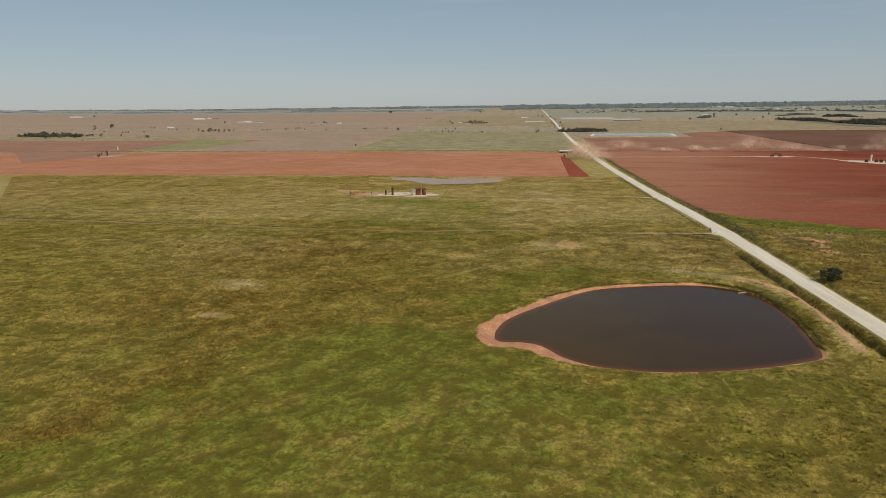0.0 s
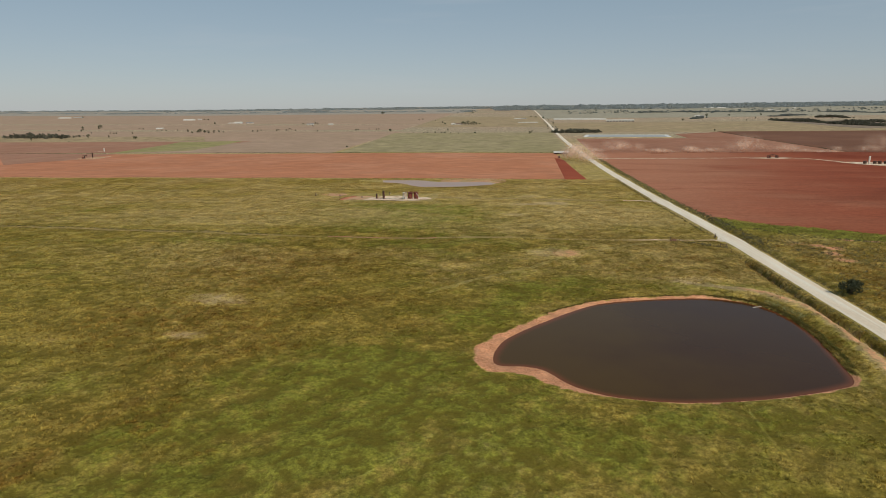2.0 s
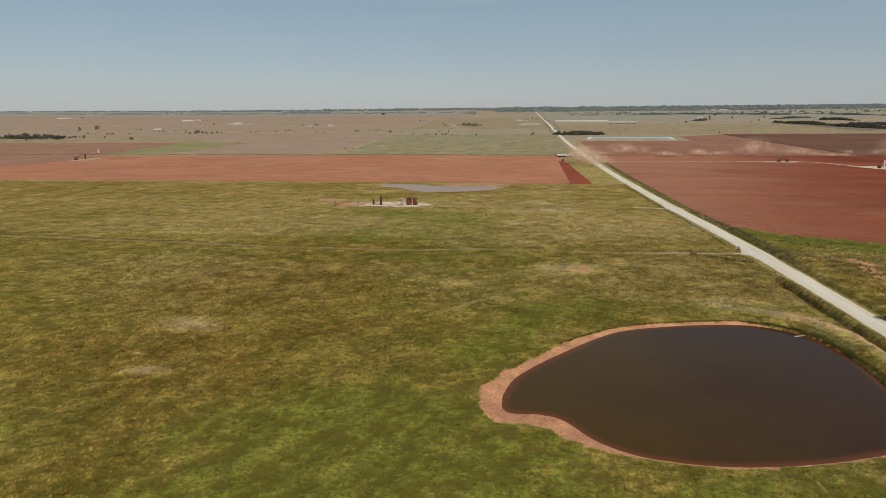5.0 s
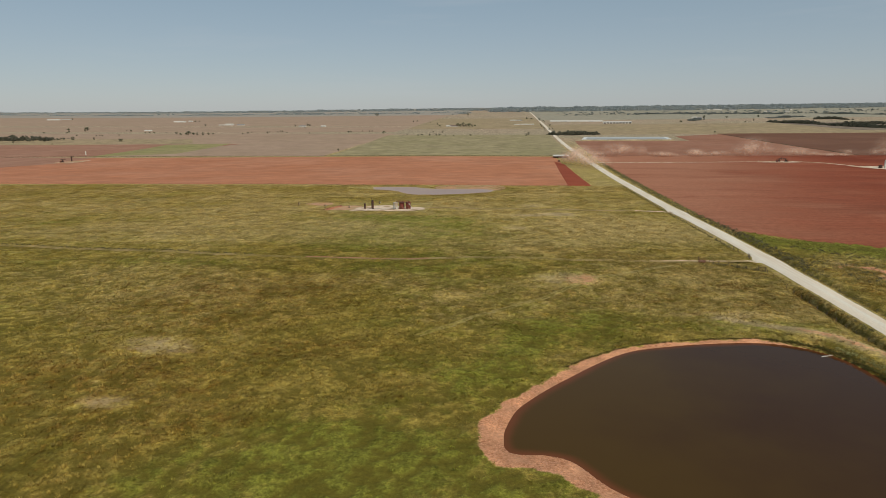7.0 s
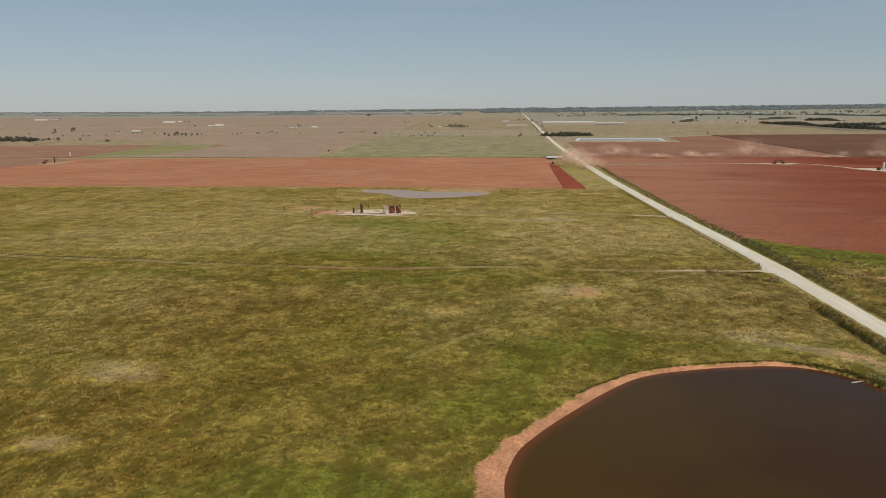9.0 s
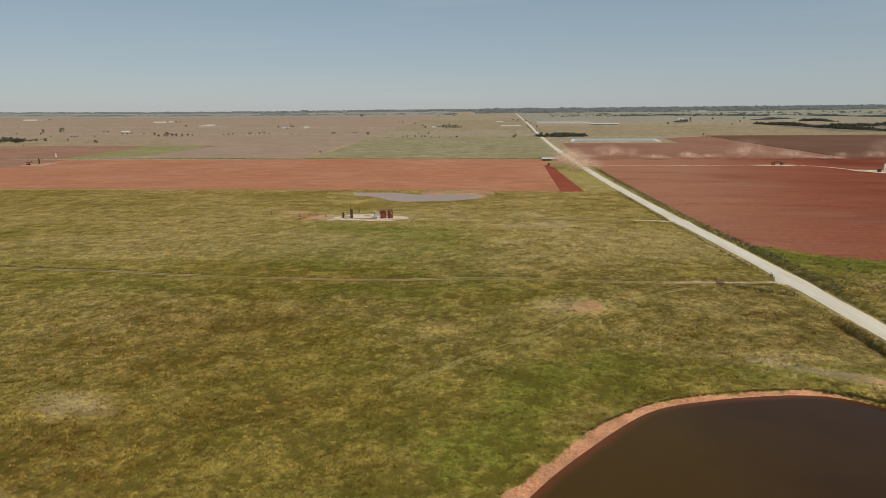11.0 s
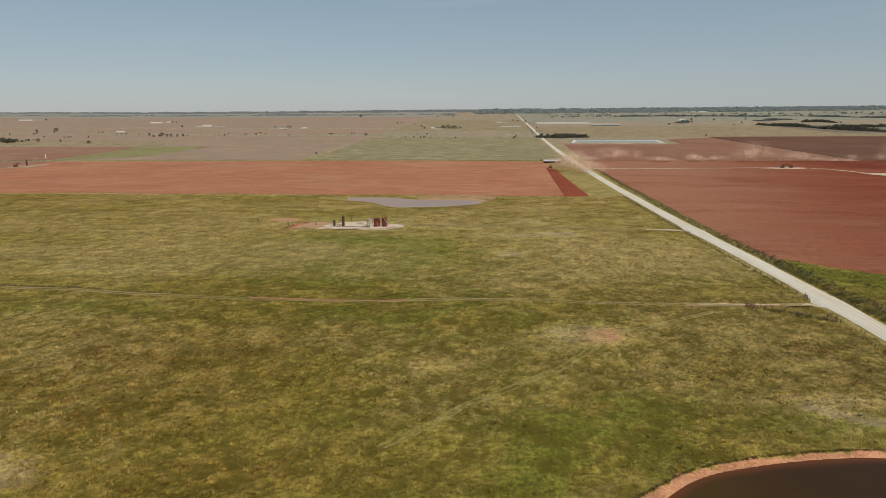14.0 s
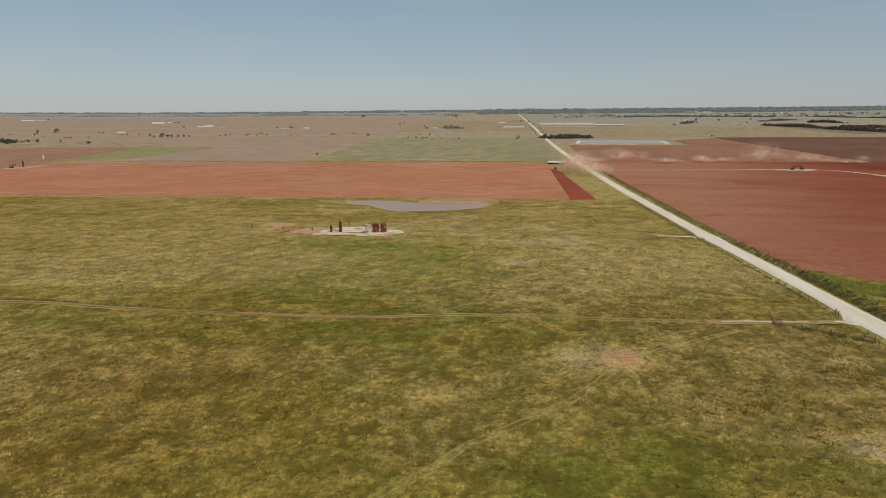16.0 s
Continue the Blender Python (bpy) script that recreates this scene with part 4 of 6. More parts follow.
def scatter_grass():
    """Sward and tussocks over the whole pasture, finest where the camera passes nearest."""
    rng = np.random.default_rng(7)
    plots = (  # x from, to, y from, to; sward: blades per square metre, height, width; tussocks: per square metre, blades in each, radius
        (-82, 100, 74, 205, 28, (0.18, 0.40), (0.06, 0.13), 1.0, 20, (0.22, 0.52)), (-112, 92, 205, 300, 18, (0.20, 0.42), (0.09, 0.18), 0.5, 18, (0.28, 0.58)),
        (-240, -82, 74, 205, 6, (0.22, 0.42), (0.13, 0.28), 0.30, 13, (0.35, 0.7)), (-290, -112, 205, 300, 5, (0.22, 0.42), (0.14, 0.3), 0.30, 12, (0.4, 0.75)),
        (98, 200, 90, 345, 4, (0.22, 0.42), (0.2, 0.4), 0.30, 13, (0.35, 0.7)), (-470, 92, 300, 541, 2.6, (0.22, 0.45), (0.22, 0.42), 0.12, 12, (0.4, 0.8)),
        (-60, 80, -20, 74, 2, (0.26, 0.5), (0.2, 0.4), 0.1, 12, (0.3, 0.6)))

    def spread(x0, x1, y0, y1, dense):
        n = int((x1 - x0) * (y1 - y0) * dense)
        x, y = rng.uniform(x0, x1, n), rng.uniform(y0, y1, n)
        ok = np.abs(x + 0.06 * y) < 0.78 * y + 30
        x, y = x[ok], y[ok]
        ok = free_of_things(x, y)
        x, y = x[ok], y[ok]
        c = cover(x, y)
        keep = (c["bare"] < 0.4) & (rng.uniform(0, 1, len(x)) > 0.6 * c["pale"])
        return x[keep], y[keep], {k: v[keep] for k, v in c.items()}

    for x0, x1, y0, y1, dense, tall, wide, many, each, radius in plots:
        x, y, c = spread(x0, x1, y0, y1, dense)
        grow = np.clip(0.55 + 0.45 * c["sward"] + 0.3 * c["dark"] + 0.2 * c["dry"] - 0.2 * c["lush"], 0.35, 1.5)
        blades("grass", x, y, rng.uniform(*tall, len(x)) * grow, rng.uniform(*wide, len(x)), c, "uneven sward of dry and green pasture grass")
        x, y, c = spread(x0, x1, y0, y1, many)
        rank = np.clip(0.28 + 1.25 * c["dark"] + 0.3 * c["dry"] - 0.6 * np.maximum(0, c["lush"] - 0.3), 0.08, 1.0)
        ok = rng.uniform(0, 1, len(x)) < rank * (0.35 + 0.65 * c["sward"])
        x, y, rank = x[ok], y[ok], np.repeat(rank[ok], each)
        c = {k: np.repeat(v[ok], each) for k, v in c.items()}
        k = len(x) * each
        r = np.repeat(rng.uniform(*radius, len(x)), each)
        heading = rng.uniform(0, 2 * np.pi, k)
        out = np.sqrt(rng.uniform(0.02, 1, k))
        tx, ty = np.repeat(x, each) + r * out * np.cos(heading), np.repeat(y, each) + r * out * np.sin(heading)
        blades("tussocks", tx, ty, r * (1.25 - 0.6 * out) * (0.75 + 0.5 * rank), r * rng.uniform(0.22, 0.42, k), c, "rank tussocks of dry pasture grass", heading)


scatter_grass()


def scatter_clods():
    """Trodden mud round the pond: small lumps between hoof holes."""
    rng = np.random.default_rng(21)
    x, y = rng.uniform(-12, 84, 60000), rng.uniform(124, 204, 60000)
    d, w = boxed_distance(x, y, POND_RING, 12), mud_width(x, y)
    ok = (d > 0.15) & (d < w - 0.15) & (rng.uniform(0, 1, len(x)) < 0.4 + 0.6 * grain(x, y, 1.2, 9)) & ~((x > 70) & (y > 143))
    x, y = x[ok][:7000], y[ok][:7000]
    size = rng.uniform(0.07, 0.22, len(x))
    unit = np.array([(1, 0, 0), (0, 1, 0), (-1, 0, 0), (0, -1, 0), (0, 0, 0.6)])
    tris = np.array([(0, 1, 4), (1, 2, 4), (2, 3, 4), (3, 0, 4)])
    jog = unit[None] * size[:, None, None] * rng.uniform(0.6, 1.4, (len(x), 5, 3))
    z = land(x, y) - 0.02
    verts = (np.stack([x, y, z], 1)[:, None] + jog).reshape(-1, 3)
    faces = (np.arange(len(x))[:, None, None] * 5 + tris[None]).reshape(-1, 3)
    me = array_mesh("mud_clods", verts, faces, MUD)
    tagged(new("mud_clods", me), "trodden clods of red mud round the pond", "mud", kind="stuff")


scatter_clods()


def clumps(name, centres, sizes, mat, label, category, leaves=22, leaf=0.28, squash=0.8, kind="stuff", parent=None):
    """Leafy masses: small leaves spread over and through uneven lumps, one mesh."""
    rng = np.random.default_rng(len(centres) * 3 + leaves)
    centres, sizes = np.asarray(centres, float), np.asarray(sizes, float)
    n = len(centres)
    d = rng.normal(size=(n, leaves, 3))
    d /= np.linalg.norm(d, axis=2, keepdims=True)
    r = rng.uniform(0.55, 1.1, (n, leaves, 1))
    p = centres[:, None] + d * r * sizes[:, None, None] * (1, 1, squash)
    a, b = rng.normal(size=(n, leaves, 3)), rng.normal(size=(n, leaves, 3))
    a = a / np.linalg.norm(a, axis=2, keepdims=True) * (leaf * sizes)[:, None, None] * rng.uniform(0.6, 1.3, (n, leaves, 1))
    b = b / np.linalg.norm(b, axis=2, keepdims=True) * (leaf * sizes)[:, None, None] * rng.uniform(0.6, 1.3, (n, leaves, 1))
    v = np.stack([p - a, p + b, p + a, p - b], 2).reshape(-1, 3)
    me = array_mesh(name, v, np.arange(len(v)).reshape(-1, 4), mat)
    ob = new(name, me)
    if parent:
        ob.parent = parent
        return ob
    return tagged(ob, label, category, kind=kind)


def make_tree(x, y, tall, wide, label, mat=LEAF, seed=1, trunk=0.3, category="tree", group="", leaves=26):
    """A tapered trunk that forks into limbs, and a crown of leafy lumps with gaps."""
    rng = random.Random(seed)
    t = thing(category.replace(" ", "_"), x, y, label, category, group, drop=0.1)
    bm = B()
    fork = tall * trunk
    rod(bm, (0, 0, 0), (0.1, 0.05, fork), tall * 0.035, tall * 0.024, 7)
    centres, sizes = [], []
    for i in range(6):
        a = i * 1.05 + rng.uniform(-0.3, 0.3)
        reach, up = wide * rng.uniform(0.22, 0.36), tall * rng.uniform(0.5, 0.78)
        tip = (math.cos(a) * reach, math.sin(a) * reach, up)
        rod(bm, (0.1, 0.05, fork * 0.9), tip, tall * 0.018, tall * 0.006, 5)
        centres.append(tip)
        sizes.append(wide * rng.uniform(0.16, 0.22))
    for _ in range(16):
        a, q = rng.uniform(0, 6.28), rng.uniform(0, 1) ** 0.5
        h = rng.uniform(trunk * 0.9 + 0.04, 0.9)
        s = math.sin(math.pi * min(0.95, max(0.12, (h - trunk * 0.7) / (1.05 - trunk * 0.7))))
        centres.append((math.cos(a) * q * wide * 0.46 * s, math.sin(a) * q * wide * 0.46 * s, h * tall))
        sizes.append(wide * rng.uniform(0.10, 0.19))
    part("trunk", bm, BARK, t)
    clumps("crown", centres, sizes, mat, "", "", leaves, 0.24, 0.8, parent=t)
    return t


oak = make_tree(-1279.7, 1745.6, 9.0, 9.0, "broad dark-green pasture tree standing alone", seed=3, trunk=0.13, group="field trees")
elm = make_tree(-866.3, 1355.4, 7.0, 6.2, "small dark-green tree in open pasture", seed=8, trunk=0.14, group="field trees")
cedar = make_tree(-1149.2, 1410.6, 6.5, 5.0, "low bushy dark tree at the field edge", LEAF_DARK, seed=5, trunk=0.16, group="field trees")


def plant(kind, x, y, size, turn):
    z = float(land(np.array([x]), np.array([y]))[0]) - 0.1
    c = copy_thing(kind, pose(x, y, z, 0, 0, turn))
    c.scale = (size, size, size * random.uniform(0.88, 1.08))
    return c


random.seed(4)
# single trees of the plain: x, y, height
WEST_TREES = [(-997, 1380, 10.7), (-1217, 1663, 7.4), (-1084, 1513, 5.0), (-1213, 1725, 7.6), (-1228, 1755, 11.6), (-1266, 1630, 4.6), (-1072, 1294, 6.0), (-961, 1268, 3.6), (-951, 1389, 7.5), (-1025, 1504, 4.9), (-1017, 1505, 4.9), (-1010, 1505, 4.9), (-973, 1516, 4.8), (-853, 1341, 7.1), (-1089, 1730, 5.5), (-1077, 1730, 5.5), (-979, 1640, 5.1), (-967, 1641, 5.1), (-946, 1627, 5.1), (-921, 1641, 5.1), (-1180, 1605, 7.2), (-1337, 2596, 7.9), (-1318, 2594, 7.9), (-2274, 3101, 10.5)]
HEDGE_TREES = [(-861, 1587, 8.1), (-824, 1540, 7.8), (-809, 1540, 6.2), (-803, 1540, 12.4), (-790, 1540, 9.3), (-780, 1540, 9.3), (-765, 1540, 9.2), (-762, 1563, 7.8), (-756, 1575, 6.2), (-1040, 2099, 8.4), (-683, 1588, 6.2), (-669, 1588, 6.1), (-682, 1643, 4.8), (-633, 1628, 6.2), (-638, 1657, 4.8), (-610, 1642, 6.2), (-631, 1716, 4.9), (-619, 1700, 4.8), (-585, 1642, 4.7), (-515, 1613, 4.5), (-707, 2054, 7.8), (-672, 2076, 7.8), (-656, 2050, 7.7), (-621, 1896, 5.4)]
MEADOW_TREES = [(-418, 1638, 6.0), (-419, 1666, 6.1), (-396, 1694, 4.6), (-376, 1693, 4.6), (-369, 1693, 4.6), (-314, 1580, 8.6), (-246, 1525, 4.1), (-216, 1499, 4.0), (-207, 1498, 4.0), (-188, 1497, 5.3), (-173, 1496, 5.3), (-165, 1495, 5.3), (-151, 1494, 4.0), (-130, 1469, 3.9), (-91, 1466, 5.2), (-172, 1627, 5.8), (-200, 1656, 4.4), (-371, 2426, 6.6), (-366, 2494, 6.8), (-243, 2112, 7.6), (-219, 1981, 7.1), (-297, 2351, 5.3), (-739, 3471, 19.3), (-275, 1025, 3.7), (-330, 3614, 9.9), (-242, 3592, 13.0), (34, 1459, 6.5), (40, 1507, 6.7)]
FARM_TREES = [(-164, 1977, 12.4), (-154, 1958, 10.5), (-144, 1957, 14.0), (-135, 1956, 12.3), (-127, 1955, 12.3), (-118, 1955, 10.5), (-110, 1972, 7.1), (-191, 2016, 7.2), (65, 2729, 9.8), (82, 2643, 9.5), (107, 2487, 11.2), (102, 1752, 6.2), (467, 1552, 7.2), (546, 2153, 8.0), (761, 2648, 12.4), (840, 2625, 9.9), (1007, 2754, 10.6), (835, 2332, 8.9)]
for tx, ty, tall in WEST_TREES + HEDGE_TREES + MEADOW_TREES + FARM_TREES:
    kind, full = random.choice(((oak, 9.0), (elm, 7.0), (cedar, 6.5), (cedar, 6.5)))
    plant(kind, tx, ty, tall / full * random.uniform(0.9, 1.15), random.uniform(0, 360))
for (ax, ay), (bx, by), many, spread in (((85, 1591), (93, 2064), 4, 3), ((106, 1486), (125, 2565), 6, 3), ((669, 2153), (1098, 2256), 5, 30)):
    for i in range(many):
        u = (i + random.uniform(0.1, 0.9)) / many
        plant(random.choice((elm, cedar)), ax + (bx - ax) * u + random.uniform(-1, 1) * spread, ay + (by - ay) * u + random.uniform(-1, 1) * spread, random.uniform(0.6, 1.1), random.uniform(0, 360))
make_tree(101.6, 200.6, 4.4, 6.2, "dense dark-green bush beside the gravel road", LEAF_DARK, seed=11, trunk=0.12, category="bush", leaves=80)


def woods(count, place, tall, mat, label, leaves=14, name="woods", wide=1.0):
    """Far trees that nobody could count."""
    rng = np.random.default_rng(count)
    xy = place(rng, count)
    h = tall[0] + (tall[1] - tall[0]) * rng.uniform(0, 1, count) ** 1.6
    h = h * (0.8 + 0.3 * np.sin(xy[:, 0] / 47.0 + xy[:, 1] / 31.0))
    z = land(xy[:, 0], xy[:, 1])
    c = np.concatenate([np.c_[xy, z + h * 0.42], np.c_[xy + rng.normal(0, 1, (count, 2)) * h[:, None] * 0.25, z + h * 0.72]])
    clumps(name, c, np.concatenate([h * 0.5, h * 0.36]) * wide, mat, label, "woods", leaves, 0.5, 0.9 / wide)


def strip(x0, x1, y0, y1, lumps=6, rough=1.0, fill=0.0):
    """Places along an uneven belt."""
    def place(rng, n):
        x = rng.uniform(x0, x1, n)
        grain = np.sin(x / (x1 - x0) * lumps * 6.28 + y0) + 0.7 * np.sin(x / (x1 - x0) * lumps * 17 + y1)
        keep = rng.uniform(-1.9, 1.4, n) * rough < grain + fill
        x = np.where(keep, x, rng.permutation(x[keep])[np.arange(n) % max(1, keep.sum())] + rng.normal(0, 12, n))
        return np.stack([x, rng.uniform(y0, y1, n) + 12 * np.sin(x / 90)], 1)
    return place


def along(line, spread):
    """Places along a line, scattered across it."""
    def place(rng, n):
        p = np.array(line, float)
        run = np.concatenate([[0], np.cumsum(np.hypot(*np.diff(p, axis=0).T))])
        at = rng.uniform(0, run[-1], n)
        return np.stack([np.interp(at, run, p[:, 0]), np.interp(at, run, p[:, 1])], 1) + rng.normal(0, spread, (n, 2)) * (0.3, 1)
    return place


woods(3600, strip(-4600, 60, 4480, 4950, 9, 0.7, 1.0), (4, 8), LEAF_THICK_HAZE, "thin belt of hazy trees along the horizon", wide=3.2)
woods(1000, strip(-4200, -250, 3900, 4200, 7, 1.2, -0.2), (4, 7), LEAF_THICK_HAZE, "broken far woods across the hazy plain", wide=2.6)
woods(7000, strip(-150, 5200, 4150, 4990, 7, 0.5, 2.4), (6, 11), LEAF_THICK_HAZE, "deep hazy woods along the horizon", wide=3.0)
woods(900, strip(250, 4300, 3300, 3900, 6, 1.2, 0.2), (4, 8), LEAF_THIN_HAZE, "broken hedgerow trees beyond the far fields", wide=1.8)
woods(420, along([(658, 3470), (901, 3513), (1302, 3235)], 22), (5, 9), LEAF_THIN_HAZE, "belt of trees beyond the far barns", wide=1.7)
woods(160, along([(975, 2585), (1159, 2701)], 14), (4, 8), LEAF_THIN_HAZE, "short dark row of far trees", wide=1.4)
woods(360, along([(1476, 3280), (1625, 2831)], 20), (5, 9), LEAF_THIN_HAZE, "hedgerow across the far pastures", wide=1.7)
woods(130, along([(636, 2380), (705, 2504)], 18), (4, 8), LEAF_THIN_HAZE, "grove of trees round a far farmstead", wide=1.3)
woods(260, along([(-1671, 4387), (-1278, 4179)], 20), (4, 8), LEAF_THICK_HAZE, "hazy far hedgerow across the plain", wide=2.0)
woods(190, along([(-2724, 3875), (-2457, 4139)], 20), (4, 8), LEAF_THICK_HAZE, "hazy grove far across the plain", wide=2.0)
woods(1300, along([(829, 2150), (891, 1809), (936, 1647)], 24), (5, 9), SCRUB, "dark scrub belt across the far pasture", wide=1.6)
woods(520, along([(969, 1964), (1126, 1975)], 22), (4, 8), SCRUB, "dark scrub belt behind the far pasture", wide=1.6)
woods(150, along([(1063, 2406), (1153, 2452), (1132, 2317)], 14), (4, 9), SCRUB, "dark thicket on the far pasture", wide=1.3)
woods(190, along([(87, 1505), (199, 1523)], 12), (2.5, 8), SCRUB, "low dark thicket behind the lagoon", wide=1.3)
woods(150, along([(-1204, 1367), (-1029, 1387)], 16), (4, 11), SCRUB, "dense dark hedgerow across the plain", wide=1.0)

# hedges and weeds
def weed_row(line, half, count, tall, mat, label, name="weeds", leaves=16, seed=1):
    rng = np.random.default_rng(seed)
    pts = np.array(line, float)
    seg = np.hypot(*np.diff(pts, axis=0).T)
    at = rng.uniform(0, seg.sum(), count)
    run = np.concatenate([[0], np.cumsum(seg)])
    x, y = np.interp(at, run, pts[:, 0]), np.interp(at, run, pts[:, 1])
    i = np.clip(np.searchsorted(run, at) - 1, 0, len(seg) - 1)
    d = np.diff(pts, axis=0)[i] / seg[i][:, None]
    s = rng.normal(0, 0.5, count) * half
    x, y = x + d[:, 1] * s, y - d[:, 0] * s
    ok = np.abs(x - road_x(y)) > 4.9
    x, y = x[ok], y[ok]
    h = rng.uniform(*tall, len(x))
    clumps(name, np.c_[x, y, land(x, y) + h * 0.4], h * 0.75, mat, label, "weeds", leaves, 0.3, 0.7)


weed_row([(100.6, 255), (100.8, 328.2), (99.4, 410.9), (101.1, 546), (102.9, 771.3)], 3.2, 2600, (0.3, 0.85), WEED, "rank grey-green weeds along the road edge", seed=2)
weed_row([(102.5, 262), (103.4, 309.4), (100.4, 356)], 2.6, 160, (0.4, 1.0), HEDGE, "dark scrubby weeds on the road bank", name="scrub", leaves=20, seed=3)
weed_row([(99.6, 60), (99.8, 160), (100, 255)], 1.3, 700, (0.25, 0.55), WEED, "weeds along the gravel edge", seed=4)
weed_row([(89.3, 60), (89.3, 160), (89.5, 245)], 0.8, 800, (0.2, 0.5), WEED, "tall rank grass in the roadside ditch", seed=5)
weed_row([(88.9, 290), (87, 410.9), (87.1, 546)], 0.6, 420, (0.3, 0.7), WEED, "weeds grown along the fence", seed=6)
weed_row([(73, 275), (80, 270), (87, 264)], 0.6, 70, (0.3, 0.8), WEED, "weeds grown along the lane fence", seed=7)
weed_row([(-1575.5, 990.2), (-618.6, 944.5), (55.5, 883.7)], 1.0, 4500, (0.5, 1.0), LEAF_DARK, "weedy dark dividing strip between fields", leaves=10, seed=8)
weed_row([(438.8, 891), (462.8, 1505)], 1.5, 340, (0.9, 1.8), LEAF_DARK, "dark weedy field boundary", leaves=10, seed=9)
weed_row([(66, 197.8), (72.4, 194.4), (76.4, 188), (78.2, 179), (78.7, 168), (77.7, 156), (76.2, 147)], 0.55, 460, (0.25, 0.55), GREEN_WEED, "dark green reeds hanging over the pond bank", name="reeds", seed=11)
weed_row([(75.6, 192.6), (78.4, 187), (80.2, 179)], 1.1, 110, (0.3, 0.6), PALE_WEED, "pale flowering weeds on the pond dam", name="reeds", seed=12)
def shore_line(x_from, y_from, off):
    """The pond's outline set outwards, along the shore beyond the given corner."""
    ring = POND_RING[(POND_RING[:, 0] > x_from) & (POND_RING[:, 1] > y_from)]
    mid = POND_RING.mean(0)
    away = (ring - mid) / np.hypot(*(ring - mid).T)[:, None]
    return [tuple(p) for p in ring + away * (mud_width(ring[:, 0], ring[:, 1])[:, None] + off)]


weed_row(shore_line(14, 172, 0.35), 0.25, 620, (0.18, 0.42), BANK_GRASS, "ragged overhanging grass lip above the pond mud", name="reeds", seed=13)
weed_row(shore_line(62, 143, -0.1), 0.25, 480, (0.2, 0.45), BANK_GRASS, "dark overhanging grass on the cut pond bank", name="reeds", seed=23)
weed_row([(108, 285), (118, 270), (140, 250), (160, 235)], 22.0, 1500, (0.2, 0.6), WEED, "rough weeds on the red earth bank", seed=14)
weed_row([(112, 225), (124, 170), (130, 120)], 16.0, 900, (0.2, 0.6), WEED, "rough weeds in the verge pasture", seed=15)
weed_row([(-320, 293.2), (-262, 290.6), (-200, 288.2), (-136, 281.3), (-101, 278.4)], 0.9, 700, (0.2, 0.5), HEDGE, "rank grass along the farm track", seed=22)
weed_row([(52.6, 896.8), (67, 893.1), (82.3, 892.2)], 3.0, 60, (0.5, 1.4), WEED, "weeds round the loafing shed", seed=16)

weed_row([(-521.1, 559.8), (-329.7, 550.7), (-106.9, 541.2), (46.7, 542.6)], 1.2, 800, (0.3, 0.75), HEDGE, "weeds along the red field edge", leaves=10, seed=17)
weed_row([(107.5, 320.7), (124.8, 307.5), (145, 294), (185, 273)], 10.0, 2200, (0.14, 0.36), GREEN_WEED, "rank green weeds below the red field", leaves=14, seed=18)
weed_row([(111.9, 303.8), (130, 288), (160, 276)], 4.0, 120, (0.3, 0.7), HEDGE, "dark scrub below the green verge", name="scrub", leaves=20, seed=21)
weed_row([(108, 280), (128, 250), (140, 225)], 14.0, 40, (0.4, 0.9), HEDGE, "scattered dark scrub in the rough verge", name="scrub", leaves=22, seed=19)

# ---- oil site in the pasture ----
def shell(bm, r, z0, z1, sides=28, cone=0.0):
    """A round tank wall with its rim and a shallow cone on top."""
    rod(bm, (0, 0, z0), (0, 0, z1), r, r, sides)
    return bm


def make_tank(x, y, r, h, paint, roof, label, group):
    t = thing("oil_tank", x, y, label, "tank", group)
    part("wall", shell(B(), r, 0.12, h), paint, t)
    bm = B()
    rod(bm, (0, 0, 0), (0, 0, 0.13), r * 1.06, r * 1.04, 28)
    part("base_ring", bm, PAD, t)
    bm = B()
    rod(bm, (0, 0, h), (0, 0, h + 0.32), r * 1.02, 0.25, 28)
    part("roof", bm, roof, t)
    for k in (0.33, 0.66):
        bm = B()
        rod(bm, (0, 0, h * k), (0, 0, h * k + 0.07), r * 1.015, r * 1.015, 28)
        part("band", bm, paint, t)
    bm = B()
    rod(bm, (0.5, -0.2, h + 0.15), (0.5, -0.2, h + 0.55), 0.25, 0.25, 10)
    part("hatch", bm, DARK_STEEL, t)
    bm = B()
    box(bm, 0, -r - 0.02, 0.5, 0.6, 0.12, 0.7, 0, 0.03)
    part("manway", bm, DARK_STEEL, t)
    bm = B()
    rod(bm, (-0.3, -r, 0.45), (-0.3, -r - 0.9, 0.45), 0.07, 0.07, 8)
    rod(bm, (-0.3, -r - 0.9, 0.45), (-0.3, -r - 0.9, 0.0), 0.07, 0.07, 8)
    part("outlet_pipe", bm, DARK_STEEL, t)
    return t


make_tank(-66.6, 403.8, 1.4, 4.1, GALV, GALV, "pale weathered steel oil tank with stained top", "tank battery")
make_tank(-63.3, 405.1, 1.45, 4.1, RUST, RUST, "rust-red painted oil tank on gravel", "tank battery")
make_tank(-59.4, 405.1, 1.45, 4.1, RUST, RUST, "rust-red painted oil tank on gravel", "tank battery")


